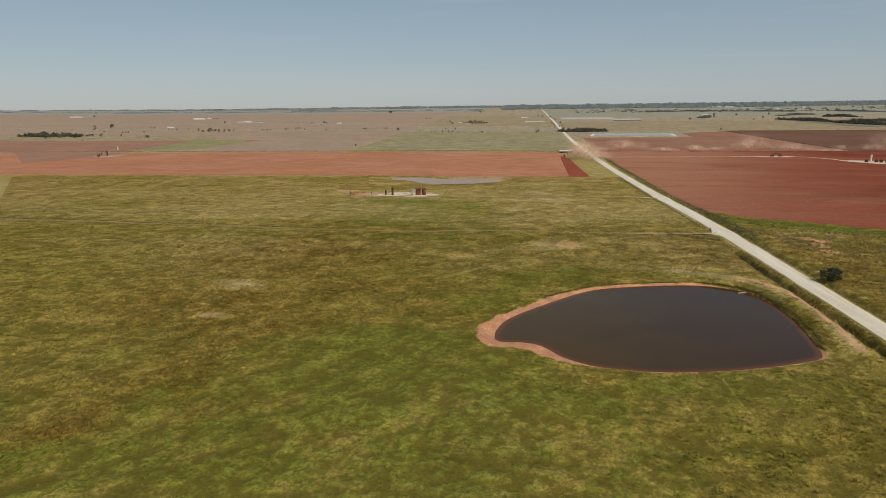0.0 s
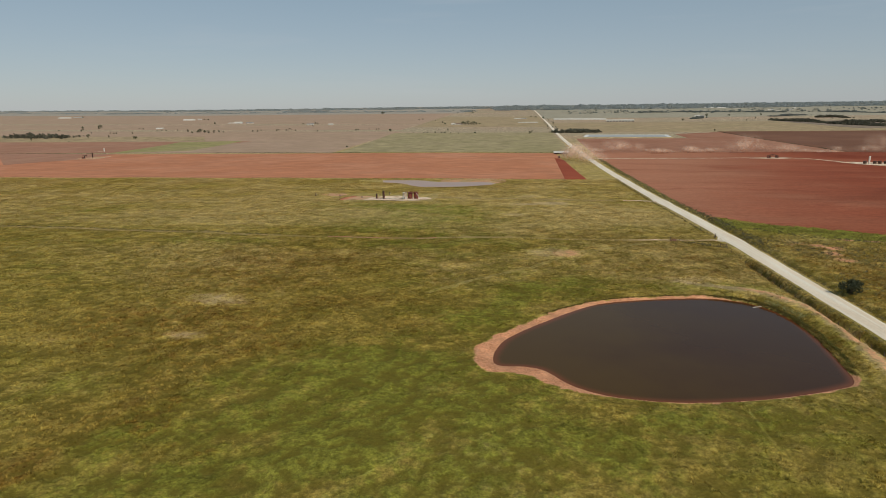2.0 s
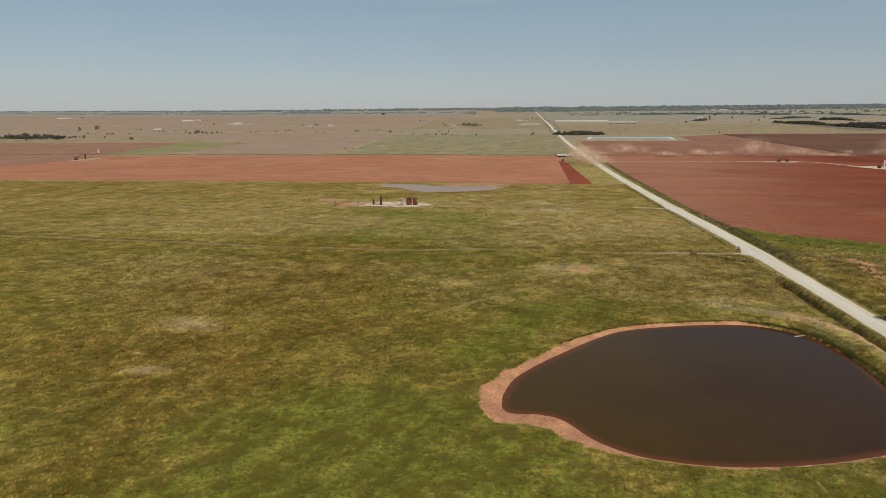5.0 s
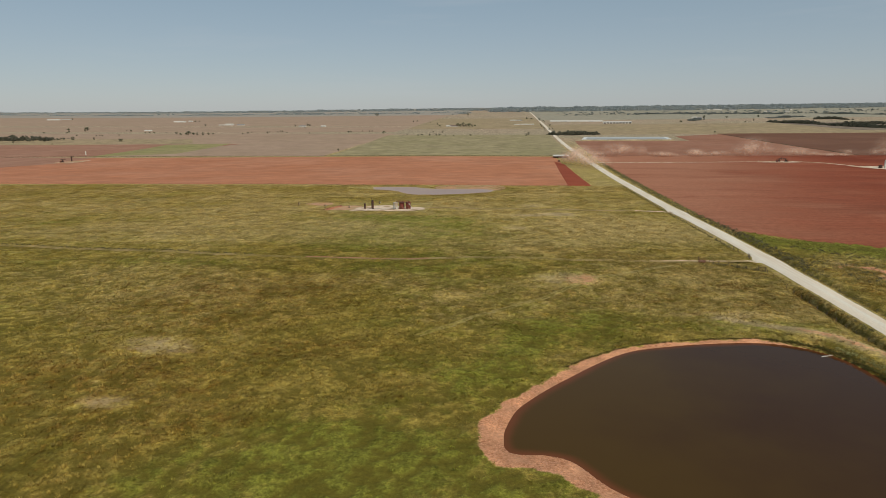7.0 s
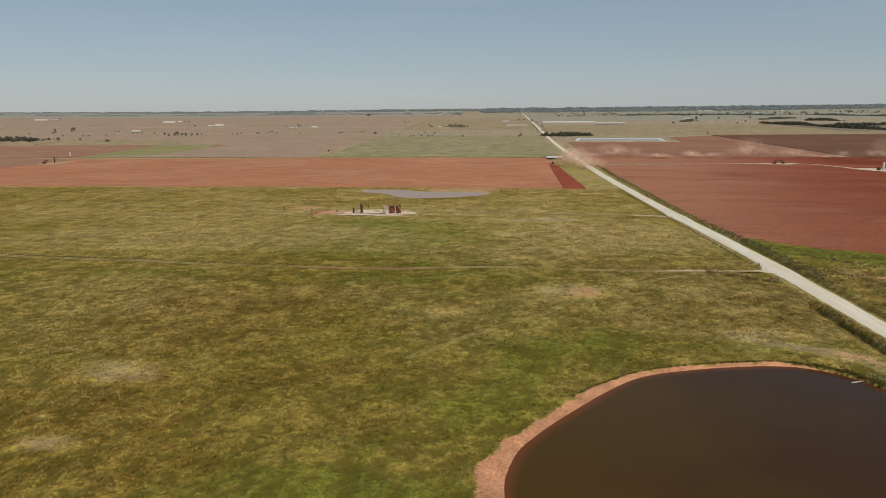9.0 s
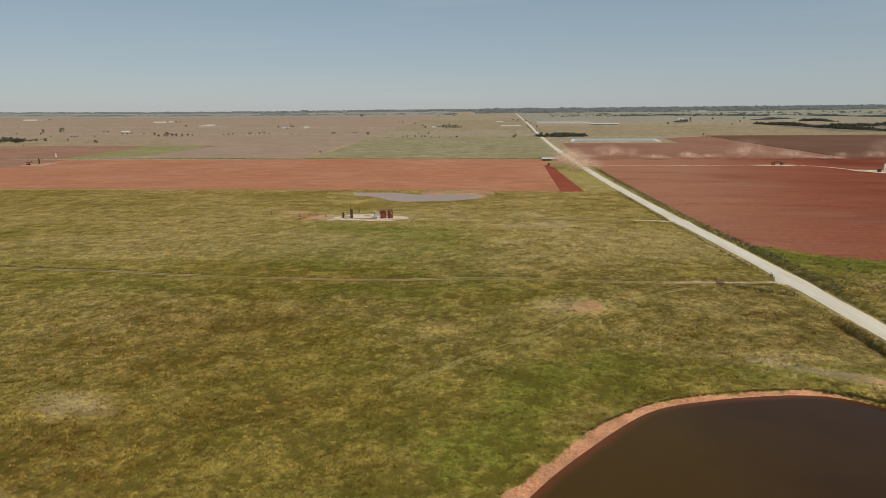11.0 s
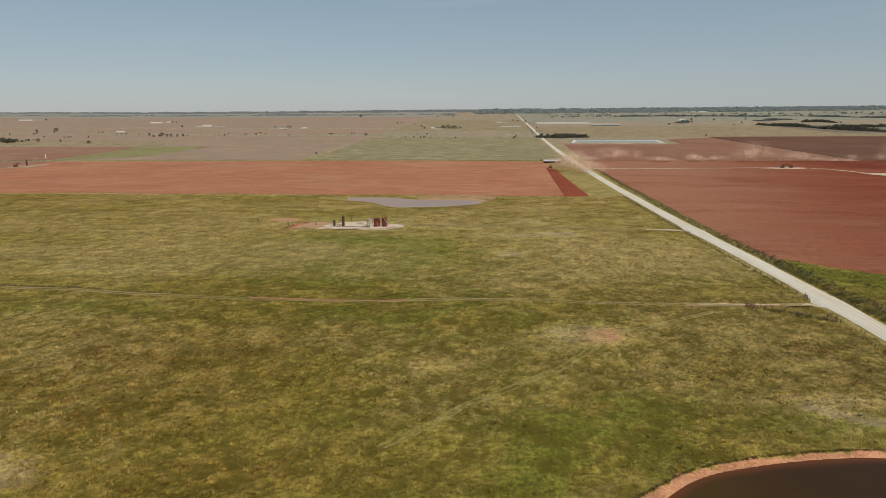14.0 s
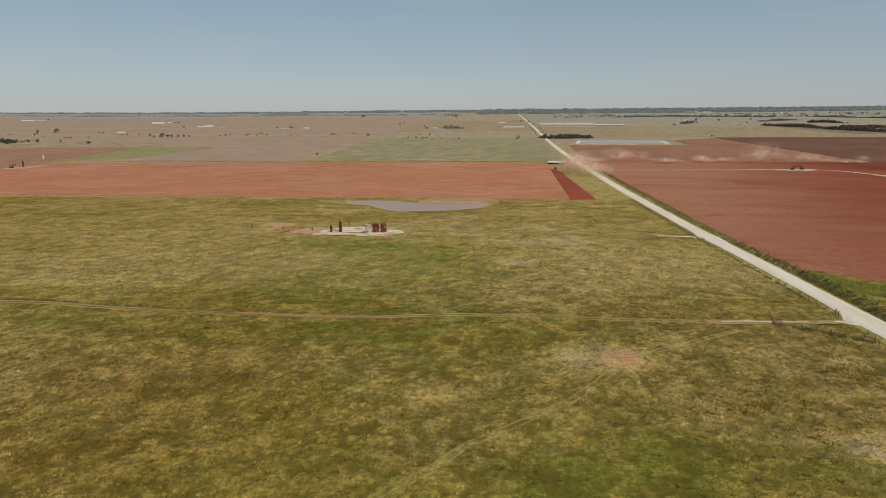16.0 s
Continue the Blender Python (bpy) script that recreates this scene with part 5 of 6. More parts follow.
def make_walkway():
    """Steel stair and railed catwalk along the tank tops."""
    t = thing("catwalk", -61.4, 403.1, "dark railed steel catwalk along the tank tops", "catwalk")
    bm = B()
    box(bm, -1.0, 0.35, 3.95, 6.6, 0.75, 0.08, 0, 0.02)
    part("deck", bm, DARK_STEEL, t)
    for side in (0.0, 0.72):
        bm = B()
        for z in (4.5, 5.05):
            rod(bm, (-4.3, side, z), (2.3, side, z), 0.035, 0.035, 6)
        part("rail", bm, RUST, t)
    first = None
    for i in range(7):
        for side in (0.0, 0.72):
            if first is None:
                bm = B()
                rod(bm, (0, 0, 4.0), (0, 0, 5.08), 0.03, 0.03, 6)
                first = part("rail_post", bm, RUST, t)
                first.location = (-4.3, side, 0)
            else:
                share("rail_post", first, t, pose(-4.3 + i * 1.1, side, 0))
    for x in (-2.6, 0.0, 2.2):
        bm = B()
        rod(bm, (x, 0.35, 0), (x, 0.35, 3.98), 0.07, 0.07, 8)
        part("leg", bm, DARK_STEEL, t)
    bm = B()
    for s in (0.05, 0.65):
        rod(bm, (2.3, s, 4.0), (5.2, s, 0.05), 0.06, 0.06, 6)
    part("stair_stringer", bm, WHITE_STEEL, t)
    tread = None
    for i in range(13):
        u = (i + 0.5) / 13
        m = pose(2.3 + 2.9 * u, 0.35, 3.95 * (1 - u))
        if tread is None:
            bm = B()
            box(bm, 0, 0, 0, 0.24, 0.6, 0.04)
            tread = part("tread", bm, DARK_STEEL, t)
            tread.matrix_basis = m
        else:
            share("tread", tread, t, m)


make_walkway()


def make_treater(x, y, r, h, label, stack):
    """A tall upright oil treater with legs, rounded head, pipes and a stack."""
    t = thing("treater_vessel", x, y, label, "vessel", "oil site vessels")
    bm = B()
    rod(bm, (0, 0, 0.3), (0, 0, h - r * 0.6), r, r, 20)
    part("vessel_wall", bm, DARK_STEEL, t)
    bm = B()
    rod(bm, (0, 0, h - r * 0.6), (0, 0, h - r * 0.15), r, r * 0.7, 20)
    rod(bm, (0, 0, h - r * 0.15), (0, 0, h), r * 0.7, r * 0.25, 20)
    part("head", bm, DARK_STEEL, t)
    bm = B()
    rod(bm, (0, 0, 0), (0, 0, 0.32), r * 1.15, r * 1.02, 20)
    part("skirt", bm, RUST, t)
    bm = B()
    rod(bm, (r + 0.12, 0, 0.6), (r + 0.12, 0, h * 0.85), 0.07, 0.07, 8)
    rod(bm, (r + 0.12, 0, h * 0.85), (0, 0, h * 0.85), 0.07, 0.07, 8)
    part("riser_pipe", bm, RUST, t)
    bm = B()
    box(bm, 0, -r - 0.25, 0.6, 0.6, 0.7, 0.8, 0, 0.05)
    part("burner_box", bm, DARK_STEEL, t)
    if stack:
        bm = B()
        rod(bm, (-0.35, 0, h - 0.3), (-0.35, 0, h + 1.3), 0.12, 0.12, 10)
        rod(bm, (-0.35, 0, h + 1.3), (-0.35, 0, h + 1.5), 0.22, 0.05, 10)
        part("stack", bm, DARK_STEEL, t)
    for z in (h * 0.35, h * 0.7):
        part("weld_band", rod(B(), (0, 0, z), (0, 0, z + 0.08), r * 1.03, r * 1.03, 20), RUST, t)


make_treater(-80.9, 405.6, 0.66, 5.4, "tall dark rusty treater vessel with a thin stack", True)
make_treater(-85.4, 405.1, 0.5, 3.4, "short dark rusty separator vessel on gravel", False)


def pipe_run(name, points, r, mat, label, x, y):
    t = thing(name, x, y, label, "pipe")
    bm = B()
    for a, b in zip(points, points[1:]):
        rod(bm, a, b, r, r, 8)
    part("pipe", bm, mat, t)
    for a in points[1:-1]:
        part("elbow", rod(B(), (a[0], a[1], a[2] - r * 1.6), (a[0], a[1], a[2] + r * 1.6), r * 1.5, r * 1.5, 8), mat, t)
    return t


pipe_run("pipeline", [(0, 0, 0.15), (5, 0.2, 0.25), (12, -0.6, 0.25), (18.0, -0.8, 0.3), (18.0, -0.4, 0.5)], 0.12, DARK_STEEL, "dark steel flow line lying on gravel", -84.6, 403.8)
pipe_run("pipeline", [(0, 0, 0.15), (2.2, 5, 0.25), (3.4, 8.0, 0.25), (6.5, 15.5, 0.2)], 0.28, RUST, "long rusty pipe lying on red earth", -109.3, 401)


def make_wellhead(x, y, h, label):
    t = thing("wellhead", x, y, label, "wellhead", "wellheads")
    bm = B()
    rod(bm, (0, 0, 0), (0, 0, 0.4), 0.35, 0.3, 10)
    rod(bm, (0, 0, 0.4), (0, 0, h), 0.13, 0.11, 10)
    part("casing", bm, DARK_STEEL, t)
    bm = B()
    rod(bm, (-0.6, 0, h * 0.6), (0.6, 0, h * 0.6), 0.1, 0.1, 8)
    part("cross_arm", bm, RUST, t)
    bm = B()
    rod(bm, (0.6, -0.05, h * 0.6), (0.6, 0.05, h * 0.6), 0.3, 0.3, 12)
    part("valve_wheel", bm, WHITE_STEEL, t)


make_wellhead(-81.5, 427.4, 1.9, "small rusty wellhead behind the tanks")
make_wellhead(-130.2, 417.2, 2.2, "small dark wellhead standing in the grass")
make_wellhead(-111.1, 409.5, 2.4, "dark valve post beside red earth")
make_wellhead(-96.1, 409, 1.6, "small wellhead with a pale valve wheel")


def make_berm():
    """A low ridge of dug earth."""
    n = 14
    verts, faces = [], []
    for i in range(n):
        u = i / (n - 1)
        x, y = -107.7 + 6.3 * u, 398.8 + 16 * u
        h = 0.9 * math.sin(math.pi * min(0.97, u + 0.03)) * (0.8 + 0.3 * noise.noise((i * 0.7, 0, 0))) + 0.1
        for w, k in ((-1.4, 0), (-0.7, 0.7), (0, 1), (0.7, 0.65), (1.4, 0)):
            px, py = x + w * 0.93 + 0.2 * noise.noise((i, w, 1)), y - w * 0.37
            verts.append((px, py, float(land(np.array([px]), np.array([py]))[0]) + h * k + (0 if k else -0.05)))
    for i in range(n - 1):
        for k in range(4):
            a = i * 5 + k
            faces.append((a, a + 1, a + 6, a + 5))
    tagged(new("earth_bank", mesh_of("earth_bank", verts, faces, RED_EARTH)), "low bank of dug red earth in the pasture", "earth bank")


make_berm()


# ---- pump jacks and far well sites ----
def make_pumpjack(x, y, turn, label, scale=1.0):
    t = thing("pump_jack", x, y, label, "pump jack", "pump jacks", turn)
    bm = B()
    for sx in (-1, 1):
        for sy in (-1, 1):
            rod(bm, (sx * 0.9, sy * 0.7, 0.3), (0, sy * 0.25, 4.2), 0.3, 0.26, 6)
    part("samson_post", bm, DARK_STEEL, t)
    bm = B()
    box(bm, -0.5, 0, 0, 7.5, 1.5, 0.32, 0, 0.04)
    part("skid", bm, DARK_STEEL, t)
    bm = B()
    rod(bm, (-3.4, 0, 4.0), (3.2, 0, 4.9), 0.42, 0.36, 6)
    part("walking_beam", bm, DARK_STEEL, t)
    bm = B()
    for i in range(6):
        a, b = radians(-48 + i * 16), radians(-32 + i * 16)
        rod(bm, (2.0 + 1.5 * math.cos(a), 0, 4.7 + 1.5 * math.sin(a)), (2.0 + 1.5 * math.cos(b), 0, 4.7 + 1.5 * math.sin(b)), 0.42, 0.42, 6)
    part("horse_head", bm, DARK_STEEL, t)
    bm = B()
    box(bm, -2.6, 0, 0.3, 2.2, 1.5, 2.2, 0, 0.08)
    part("gearbox", bm, DARK_STEEL, t)
    bm = B()
    box(bm, -2.6, 0.9, 0.7, 0.9, 0.3, 2.1, 0, 0.08)
    box(bm, -2.6, -0.9, 0.7, 0.9, 0.3, 2.1, 0, 0.08)
    part("counterweight", bm, RUST, t)
    bm = B()
    rod(bm, (-3.3, 0.6, 1.2), (-3.3, 0.2, 4.0), 0.07, 0.07, 6)
    rod(bm, (-3.3, -0.6, 1.2), (-3.3, -0.2, 4.0), 0.07, 0.07, 6)
    part("pitman_arm", bm, DARK_STEEL, t)
    bm = B()
    rod(bm, (3.4, 0, 0), (3.4, 0, 4.2), 0.04, 0.04, 6)
    part("polished_rod", bm, GALV, t)
    t.scale = (scale,) * 3
    return t


make_pumpjack(300.6, 785, 15, "dark pump jack on a pale pad in the red field", 0.9)
make_pumpjack(308.2, 786.9, 195, "second dark pump jack beside the first", 0.85)
make_pumpjack(-603.8, 830.8, 10, "dark pump jack on a well pad by the red field", 1.0)
make_treater(-605.2, 850.0, 0.9, 7.6, "tall dark treater vessel at the far well pad", True)
make_wellhead(278.5, 786, 2.6, "wellhead post in the red field")


def make_white_column(x, y, h, label):
    t = thing("white_vessel", x, y, label, "vessel")
    bm = B()
    rod(bm, (0, 0, 0.2), (0, 0, h - 0.7), 0.85, 0.85, 18)
    part("vessel_wall", bm, WHITE_STEEL, t)
    bm = B()
    rod(bm, (0, 0, h - 0.7), (0, 0, h), 0.85, 0.25, 18)
    part("head", bm, WHITE_STEEL, t)
    bm = B()
    rod(bm, (0, 0, 0), (0, 0, 0.22), 1.3, 1.2, 18)
    part("skirt", bm, GALV, t)


make_white_column(-680.7, 983.9, 6.5, "white upright vessel on a far pad")
make_white_column(369.5, 707.7, 8.5, "tall white vessel beside dark tanks")
for tx, ty in ((365.3, 707.7), (374.9, 707.6), (379.2, 706.7), (384, 704.8), (388.8, 702.9)):
    make_tank(tx, ty, 1.7, 3.2, DARK_STEEL, DARK_STEEL, "dark steel oil tank on a pale well pad", "far tank battery")


# ---- buildings ----
def gable(bm, lx, ly, h, rise, over=0.35, thick=0.18):
    """Two roof slopes with thickness, ridge along x."""
    for s in (-1, 1):
        a = [(-lx / 2 - over, s * (ly / 2 + over), h - over * rise / (ly / 2)), (lx / 2 + over, s * (ly / 2 + over), h - over * rise / (ly / 2)), (lx / 2 + over, 0, h + rise), (-lx / 2 - over, 0, h + rise)]
        lo = [bm.verts.new((x, y, z + 0.01)) for x, y, z in a]
        up = [bm.verts.new((x, y, z + thick)) for x, y, z in a]
        bm.faces.new(lo)
        bm.faces.new(up[::-1])
        for i in range(4):
            j = (i + 1) % 4
            bm.faces.new((lo[i], up[i], up[j], lo[j]))
    bmesh.ops.recalc_face_normals(bm, faces=bm.faces)
    return bm


def make_building(name, x, y, turn, lx, ly, h, rise, wall, roof, label, category, windows=4, doors=1, bays=0, group=""):
    """Walls with gables, an overhanging roof, and windows or dark bay sheets on the long sides."""
    t = thing(name, x, y, label, category, group, turn, drop=0.1)
    bm = B()
    p = [(-lx / 2, -ly / 2), (lx / 2, -ly / 2), (lx / 2, ly / 2), (-lx / 2, ly / 2)]
    lo = [bm.verts.new((*q, 0)) for q in p]
    up = [bm.verts.new((*q, h)) for q in p]
    ra, rb = bm.verts.new((-lx / 2, 0, h + rise)), bm.verts.new((lx / 2, 0, h + rise))
    for f in ((lo[0], lo[1], up[1], up[0]), (lo[2], lo[3], up[3], up[2]), (lo[1], lo[2], up[2], rb, up[1]), (lo[3], lo[0], up[0], ra, up[3])):
        bm.faces.new(f)
    part("wall", bm, wall, t)
    part("roof", gable(B(), lx, ly, h, rise), roof, t)
    for side in (-1, 1):
        n = bays or windows
        for i in range(n):
            px = -lx / 2 + lx * (i + 0.5) / n
            bm = B()
            if bays:
                # dark sheet on the wall standing in for the unlit inside of a bay
                box(bm, px, side * (ly / 2 + 0.02), 0.1, lx / n * 0.72, 0.08, h * 0.72)
                part("dark_bay_sheet", bm, GLASS, t)
            else:
                box(bm, px, side * (ly / 2 + 0.03), 1.0, 1.3, 0.1, 1.3)
                w = part("window", bm, WHITE_STEEL, t)
                bm = B()
                box(bm, px, side * (ly / 2 + 0.09), 1.12, 1.06, 0.06, 1.06)
                part("pane", bm, GLASS, w)
    for i in range(doors):
        bm = B()
        box(bm, lx * 0.1 + i * 3, -ly / 2 - 0.05, 0, 1.0, 0.1, 2.1)
        part("door", bm, BROWN_ROOF, t)
    return t


make_building("farmhouse", -175, 1977, 3, 21, 9, 3.0, 2.4, WHITE_STEEL, BROWN_ROOF, "low white farmhouse with a brown roof among trees", "house", 5)
make_building("farm_shed", -193, 1979, -5, 12, 9, 3.5, 1.6, WHITE_STEEL, WHITE_STEEL, "white metal farm shed", "shed", 2, 1)
make_building("barn", -1364, 2521, 6, 47, 12, 4.5, 2.4, WHITE_STEEL, WHITE_STEEL, "long white metal barn far off", "barn", 6, 1)
make_building("barn", -1357, 2597, 6, 16, 10, 4.0, 2.0, WHITE_STEEL, WHITE_STEEL, "small white metal barn far off", "barn", 3, 1)
make_building("barn", -977, 2149, 2, 28, 13, 4.5, 2.4, WHITE_STEEL, WHITE_STEEL, "long white metal barn with a low roof", "barn", 6, 1)
make_building("farmhouse", -935, 2147, 0, 25, 9, 3.0, 2.2, WHITE_STEEL, GREY_ROOF, "white farmhouse with a grey roof", "house", 5)
make_building("farm_shed", -993, 2123, 0, 21, 8, 3.0, 1.6, TAN_WALL, WHITE_STEEL, "tan shed with a white roof", "shed", 2)
make_building("farmhouse", -665, 2004, 4, 21, 9, 3.0, 2.2, WHITE_STEEL, GREY_ROOF, "white farmhouse beside dark trees", "house", 4)
make_building("farm_shed", -596, 2002, 4, 15, 9, 3.2, 1.6, WHITE_STEEL, WHITE_STEEL, "long low white shed", "shed", 4)
make_building("barn", -2284, 2980, 8, 61, 13, 4.5, 2.4, WHITE_STEEL, WHITE_STEEL, "pale metal barn far across the plain", "barn", 5)
make_building("barn", -2304, 3102, 8, 49, 12, 4.5, 2.4, WHITE_STEEL, GREY_ROOF, "pale barn with a grey roof far across the plain", "barn", 5)
make_building("farmhouse", -1025, 1731, 3, 22, 8, 2.8, 2.2, TAN_WALL, WHITE_STEEL, "small tan house with a pale roof", "house", 4)
make_building("farmhouse", 32, 2500, 2, 20, 9, 3.0, 2.4, WHITE_STEEL, GREY_ROOF, "white roadside farmhouse far off", "house", 4)
make_building("farm_shed", 8, 2504, 2, 25, 9, 3.2, 1.6, WHITE_STEEL, WHITE_STEEL, "white roadside shed far off", "shed", 3)
make_building("barn", 41, 2075, 2, 63, 8, 2.6, 1.2, WHITE_STEEL, WHITE_STEEL, "very low white roof along the road", "barn", 5)
for k, (bx, by, ln) in enumerate(((187, 2370, 91), (276, 2355, 99))):
    make_building("poultry_barn", bx, by, -8, ln, 14, 3.2, 2.2, WHITE_STEEL, WHITE_STEEL, "very long low white-roofed poultry barn", "barn", 10, 1, group="poultry barns")
make_building("open_barn", 346, 2162, -4, 89, 16, 4.6, 2.0, WHITE_STEEL, WHITE_STEEL, "long white barn with dark open bays", "barn", bays=9, group="poultry barns")
for bx, by, ln in ((727, 2657, 20), (725, 2576, 14), (1395, 3683, 27), (1392, 3584, 20), (1485, 3649, 23), (1216, 4199, 60), (1285, 4175, 54), (1614, 3925, 22), (1336, 4043, 37)):
    make_building("barn", bx, by, random.uniform(-10, 10), ln, 12, 4.5, 2.2, WHITE_STEEL, random.choice((GREY_ROOF, WHITE_STEEL)), "pale farm building far off among trees", "barn", 4, group="far farm buildings")


def make_loafing_shed():
    """An open-fronted shed: posts, back and end walls, a pale mono-pitch roof."""
    t = thing("loafing_shed", 63.7, 854.3, "open-fronted dark shed with a pale metal roof", "shed", drop=0.05)
    lx, ly = 19.0, 6.0
    bm = B()
    box(bm, 0, ly / 2, 0, lx, 0.15, 3.55)
    part("back_wall", bm, DARK_STEEL, t)
    for s in (-1, 1):
        bm = B()
        box(bm, s * lx / 2, 0, 0, 0.15, ly, 2.5)
        part("end_wall", bm, DARK_STEEL, t)
    bm = B()
    v = [bm.verts.new(q) for q in ((-lx / 2 - 0.4, -ly / 2 - 0.5, 2.45), (lx / 2 + 0.4, -ly / 2 - 0.5, 2.45), (lx / 2 + 0.4, ly / 2 + 0.4, 3.7), (-lx / 2 - 0.4, ly / 2 + 0.4, 3.7))]
    top = bmesh.ops.extrude_face_region(bm, geom=[bm.faces.new(v)])["geom"]
    bmesh.ops.translate(bm, vec=(0, 0, 0.22), verts=[g for g in top if isinstance(g, bmesh.types.BMVert)])
    bmesh.ops.recalc_face_normals(bm, faces=bm.faces)
    part("roof", bm, WHITE_STEEL, t, "pale sheet-metal roof")
    first = None
    for i in range(6):
        m = pose(-lx / 2 + lx * i / 5, -ly / 2, 0)
        if first is None:
            bm = B()
            rod(bm, (0, 0, 0), (0, 0, 2.5), 0.12, 0.12, 8)
            first = part("post", bm, WOOD, t)
            first.matrix_basis = m
        else:
            share("post", first, t, m)


make_loafing_shed()


def make_tractor():
    t = thing("tractor", 56.2, 782.5, "red farm tractor tilling the field edge", "tractor", turn=-92)
    bm = B()
    box(bm, 1.0, 0, 1.0, 2.6, 0.9, 0.9, 0, 0.12)
    part("hood", bm, TRACTOR_RED, t)
    bm = B()
    box(bm, -1.0, 0, 1.3, 1.5, 1.5, 1.6, 0, 0.1)
    part("cab", bm, GLASS, t)
    bm = B()
    box(bm, -1.0, 0, 2.9, 1.7, 1.7, 0.15, 0, 0.05)
    part("cab_roof", bm, TRACTOR_RED, t)
    for x, r, w in ((-1.2, 0.95, 0.55), (1.8, 0.6, 0.4)):
        for s in (-1, 1):
            bm = B()
            rod(bm, (x, s * 0.75, r), (x, s * (0.75 + w), r), r, r, 18)
            wheel = part("wheel", bm, RUBBER, t)
            bm = B()
            rod(bm, (x, s * (0.74 + w), r), (x, s * (0.80 + w), r), r * 0.5, r * 0.45, 12)
            part("rim", bm, WHITE_STEEL, wheel)
    bm = B()
    rod(bm, (1.4, 0.2, 1.9), (1.4, 0.2, 2.9), 0.05, 0.05, 6)
    part("exhaust", bm, DARK_STEEL, t)
    bm = B()
    box(bm, -3.6, 0, 0.35, 1.6, 5.0, 0.25, 0, 0.04)
    for i in range(9):
        box(bm, -3.9, -2.2 + i * 0.55, 0.0, 0.5, 0.08, 0.4)
    part("disc_harrow", bm, DARK_STEEL, t)


make_tractor()


# ---- lagoon: a lined pit behind banks ----
def make_lagoon():
    # the ground rises gently here, so the bank and the liner share one level
    ring = [(138.3, 1281.2), (302.4, 1275.3), (319.1, 1388), (156.6, 1400)]
    z = float(land(np.array([229.0]), np.array([1336.0]))[0])
    mid = np.mean(ring, 0)

    def loop(grow, h):
        return [(*(mid + (np.array(q) - mid) * grow), h) for q in ring]
    loops = [loop(1.10, z - 3), loop(1.03, z + 1.6), loop(0.99, z + 1.6), loop(0.90, z + 0.2)]
    verts = [v for l in loops for v in l]
    outer = [(k * 4 + i, k * 4 + (i + 1) % 4, k * 4 + 4 + (i + 1) % 4, k * 4 + 4 + i) for k in (0, 1) for i in range(4)]
    inner = [(k * 4 + i, k * 4 + (i + 1) % 4, k * 4 + 4 + (i + 1) % 4, k * 4 + 4 + i) for k in (2,) for i in range(4)]
    t = tagged(new("lined_lagoon"), "rectangular lagoon with white-lined banks and grey water", "lagoon", kind="structure")
    bank = new("bank", mesh_of("bank", verts[:12], outer, OLIVE_CROP))
    bank.parent = t
    lining = new("lining", mesh_of("lining", verts, inner + [(4 + i, 4 + (i + 1) % 4, 8 + (i + 1) % 4, 8 + i) for i in ()], LINER))
    lining.parent = t
    lip = new("lining_lip", mesh_of("lining_lip", [(x, y, h + 0.05) for x, y, h in loop(1.03, z + 1.6) + loop(0.99, z + 1.6)], [(i, (i + 1) % 4, 4 + (i + 1) % 4, 4 + i) for i in range(4)], LINER))
    lip.parent = t
    pool = mesh_of("water_surface", loop(0.96, z + 0.9), [(0, 1, 2, 3)], LAGOON)
    store(pool, dict(shallow=np.zeros(4)))
    new("water_surface", pool).parent = t


make_lagoon()


# ---- fences, gate, small things ----
def make_fence(points, label, step=5.0, tall=1.25):
    pts = []
    for (ax, ay), (bx, by) in zip(points, points[1:]):
        n = max(1, round(math.hypot(bx - ax, by - ay) / step))
        pts += [(ax + (bx - ax) * i / n, ay + (by - ay) * i / n) for i in range(n)]
    pts.append(points[-1])
    t = tagged(new("wire_fence"), label, "fence", "pasture fences")
    xs = np.array(pts)
    zs = land(xs[:, 0], xs[:, 1])
    first = None
    for i, ((x, y), z) in enumerate(zip(pts, zs)):
        m = pose(x, y, z - 0.15, random.uniform(-4, 4), random.uniform(-4, 4), random.uniform(0, 90)) @ Matrix.Scale(random.uniform(0.9, 1.1), 4)
        if first is None:
            bm = B()
            rod(bm, (0, 0, 0), (0, 0, tall + 0.15), 0.085, 0.07, 7)
            first = part("post", bm, WOOD, t)
            first.matrix_basis = m
        else:
            share("post", first, t, m)
    for h in (0.45, 0.8, 1.12):
        bm = B()
        for (a, za), (b, zb) in zip(zip(pts, zs), zip(pts[1:], zs[1:])):
            rod(bm, (*a, za + h), (*b, zb + h), 0.012, 0.012, 3)
        part("wire", bm, DARK_STEEL, t)


make_fence([(87.0, 90), (86.6, 150), (86.8, 262)], "wooden-post wire fence along the pond dam")
make_fence([(89.6, 287), (87.5, 410.9), (87.7, 538.3)], "wooden-post wire fence along the road")
make_fence([(72, 275.4), (80, 270), (86.8, 263.5)], "short wire fence beside the pasture lane", 3.2)


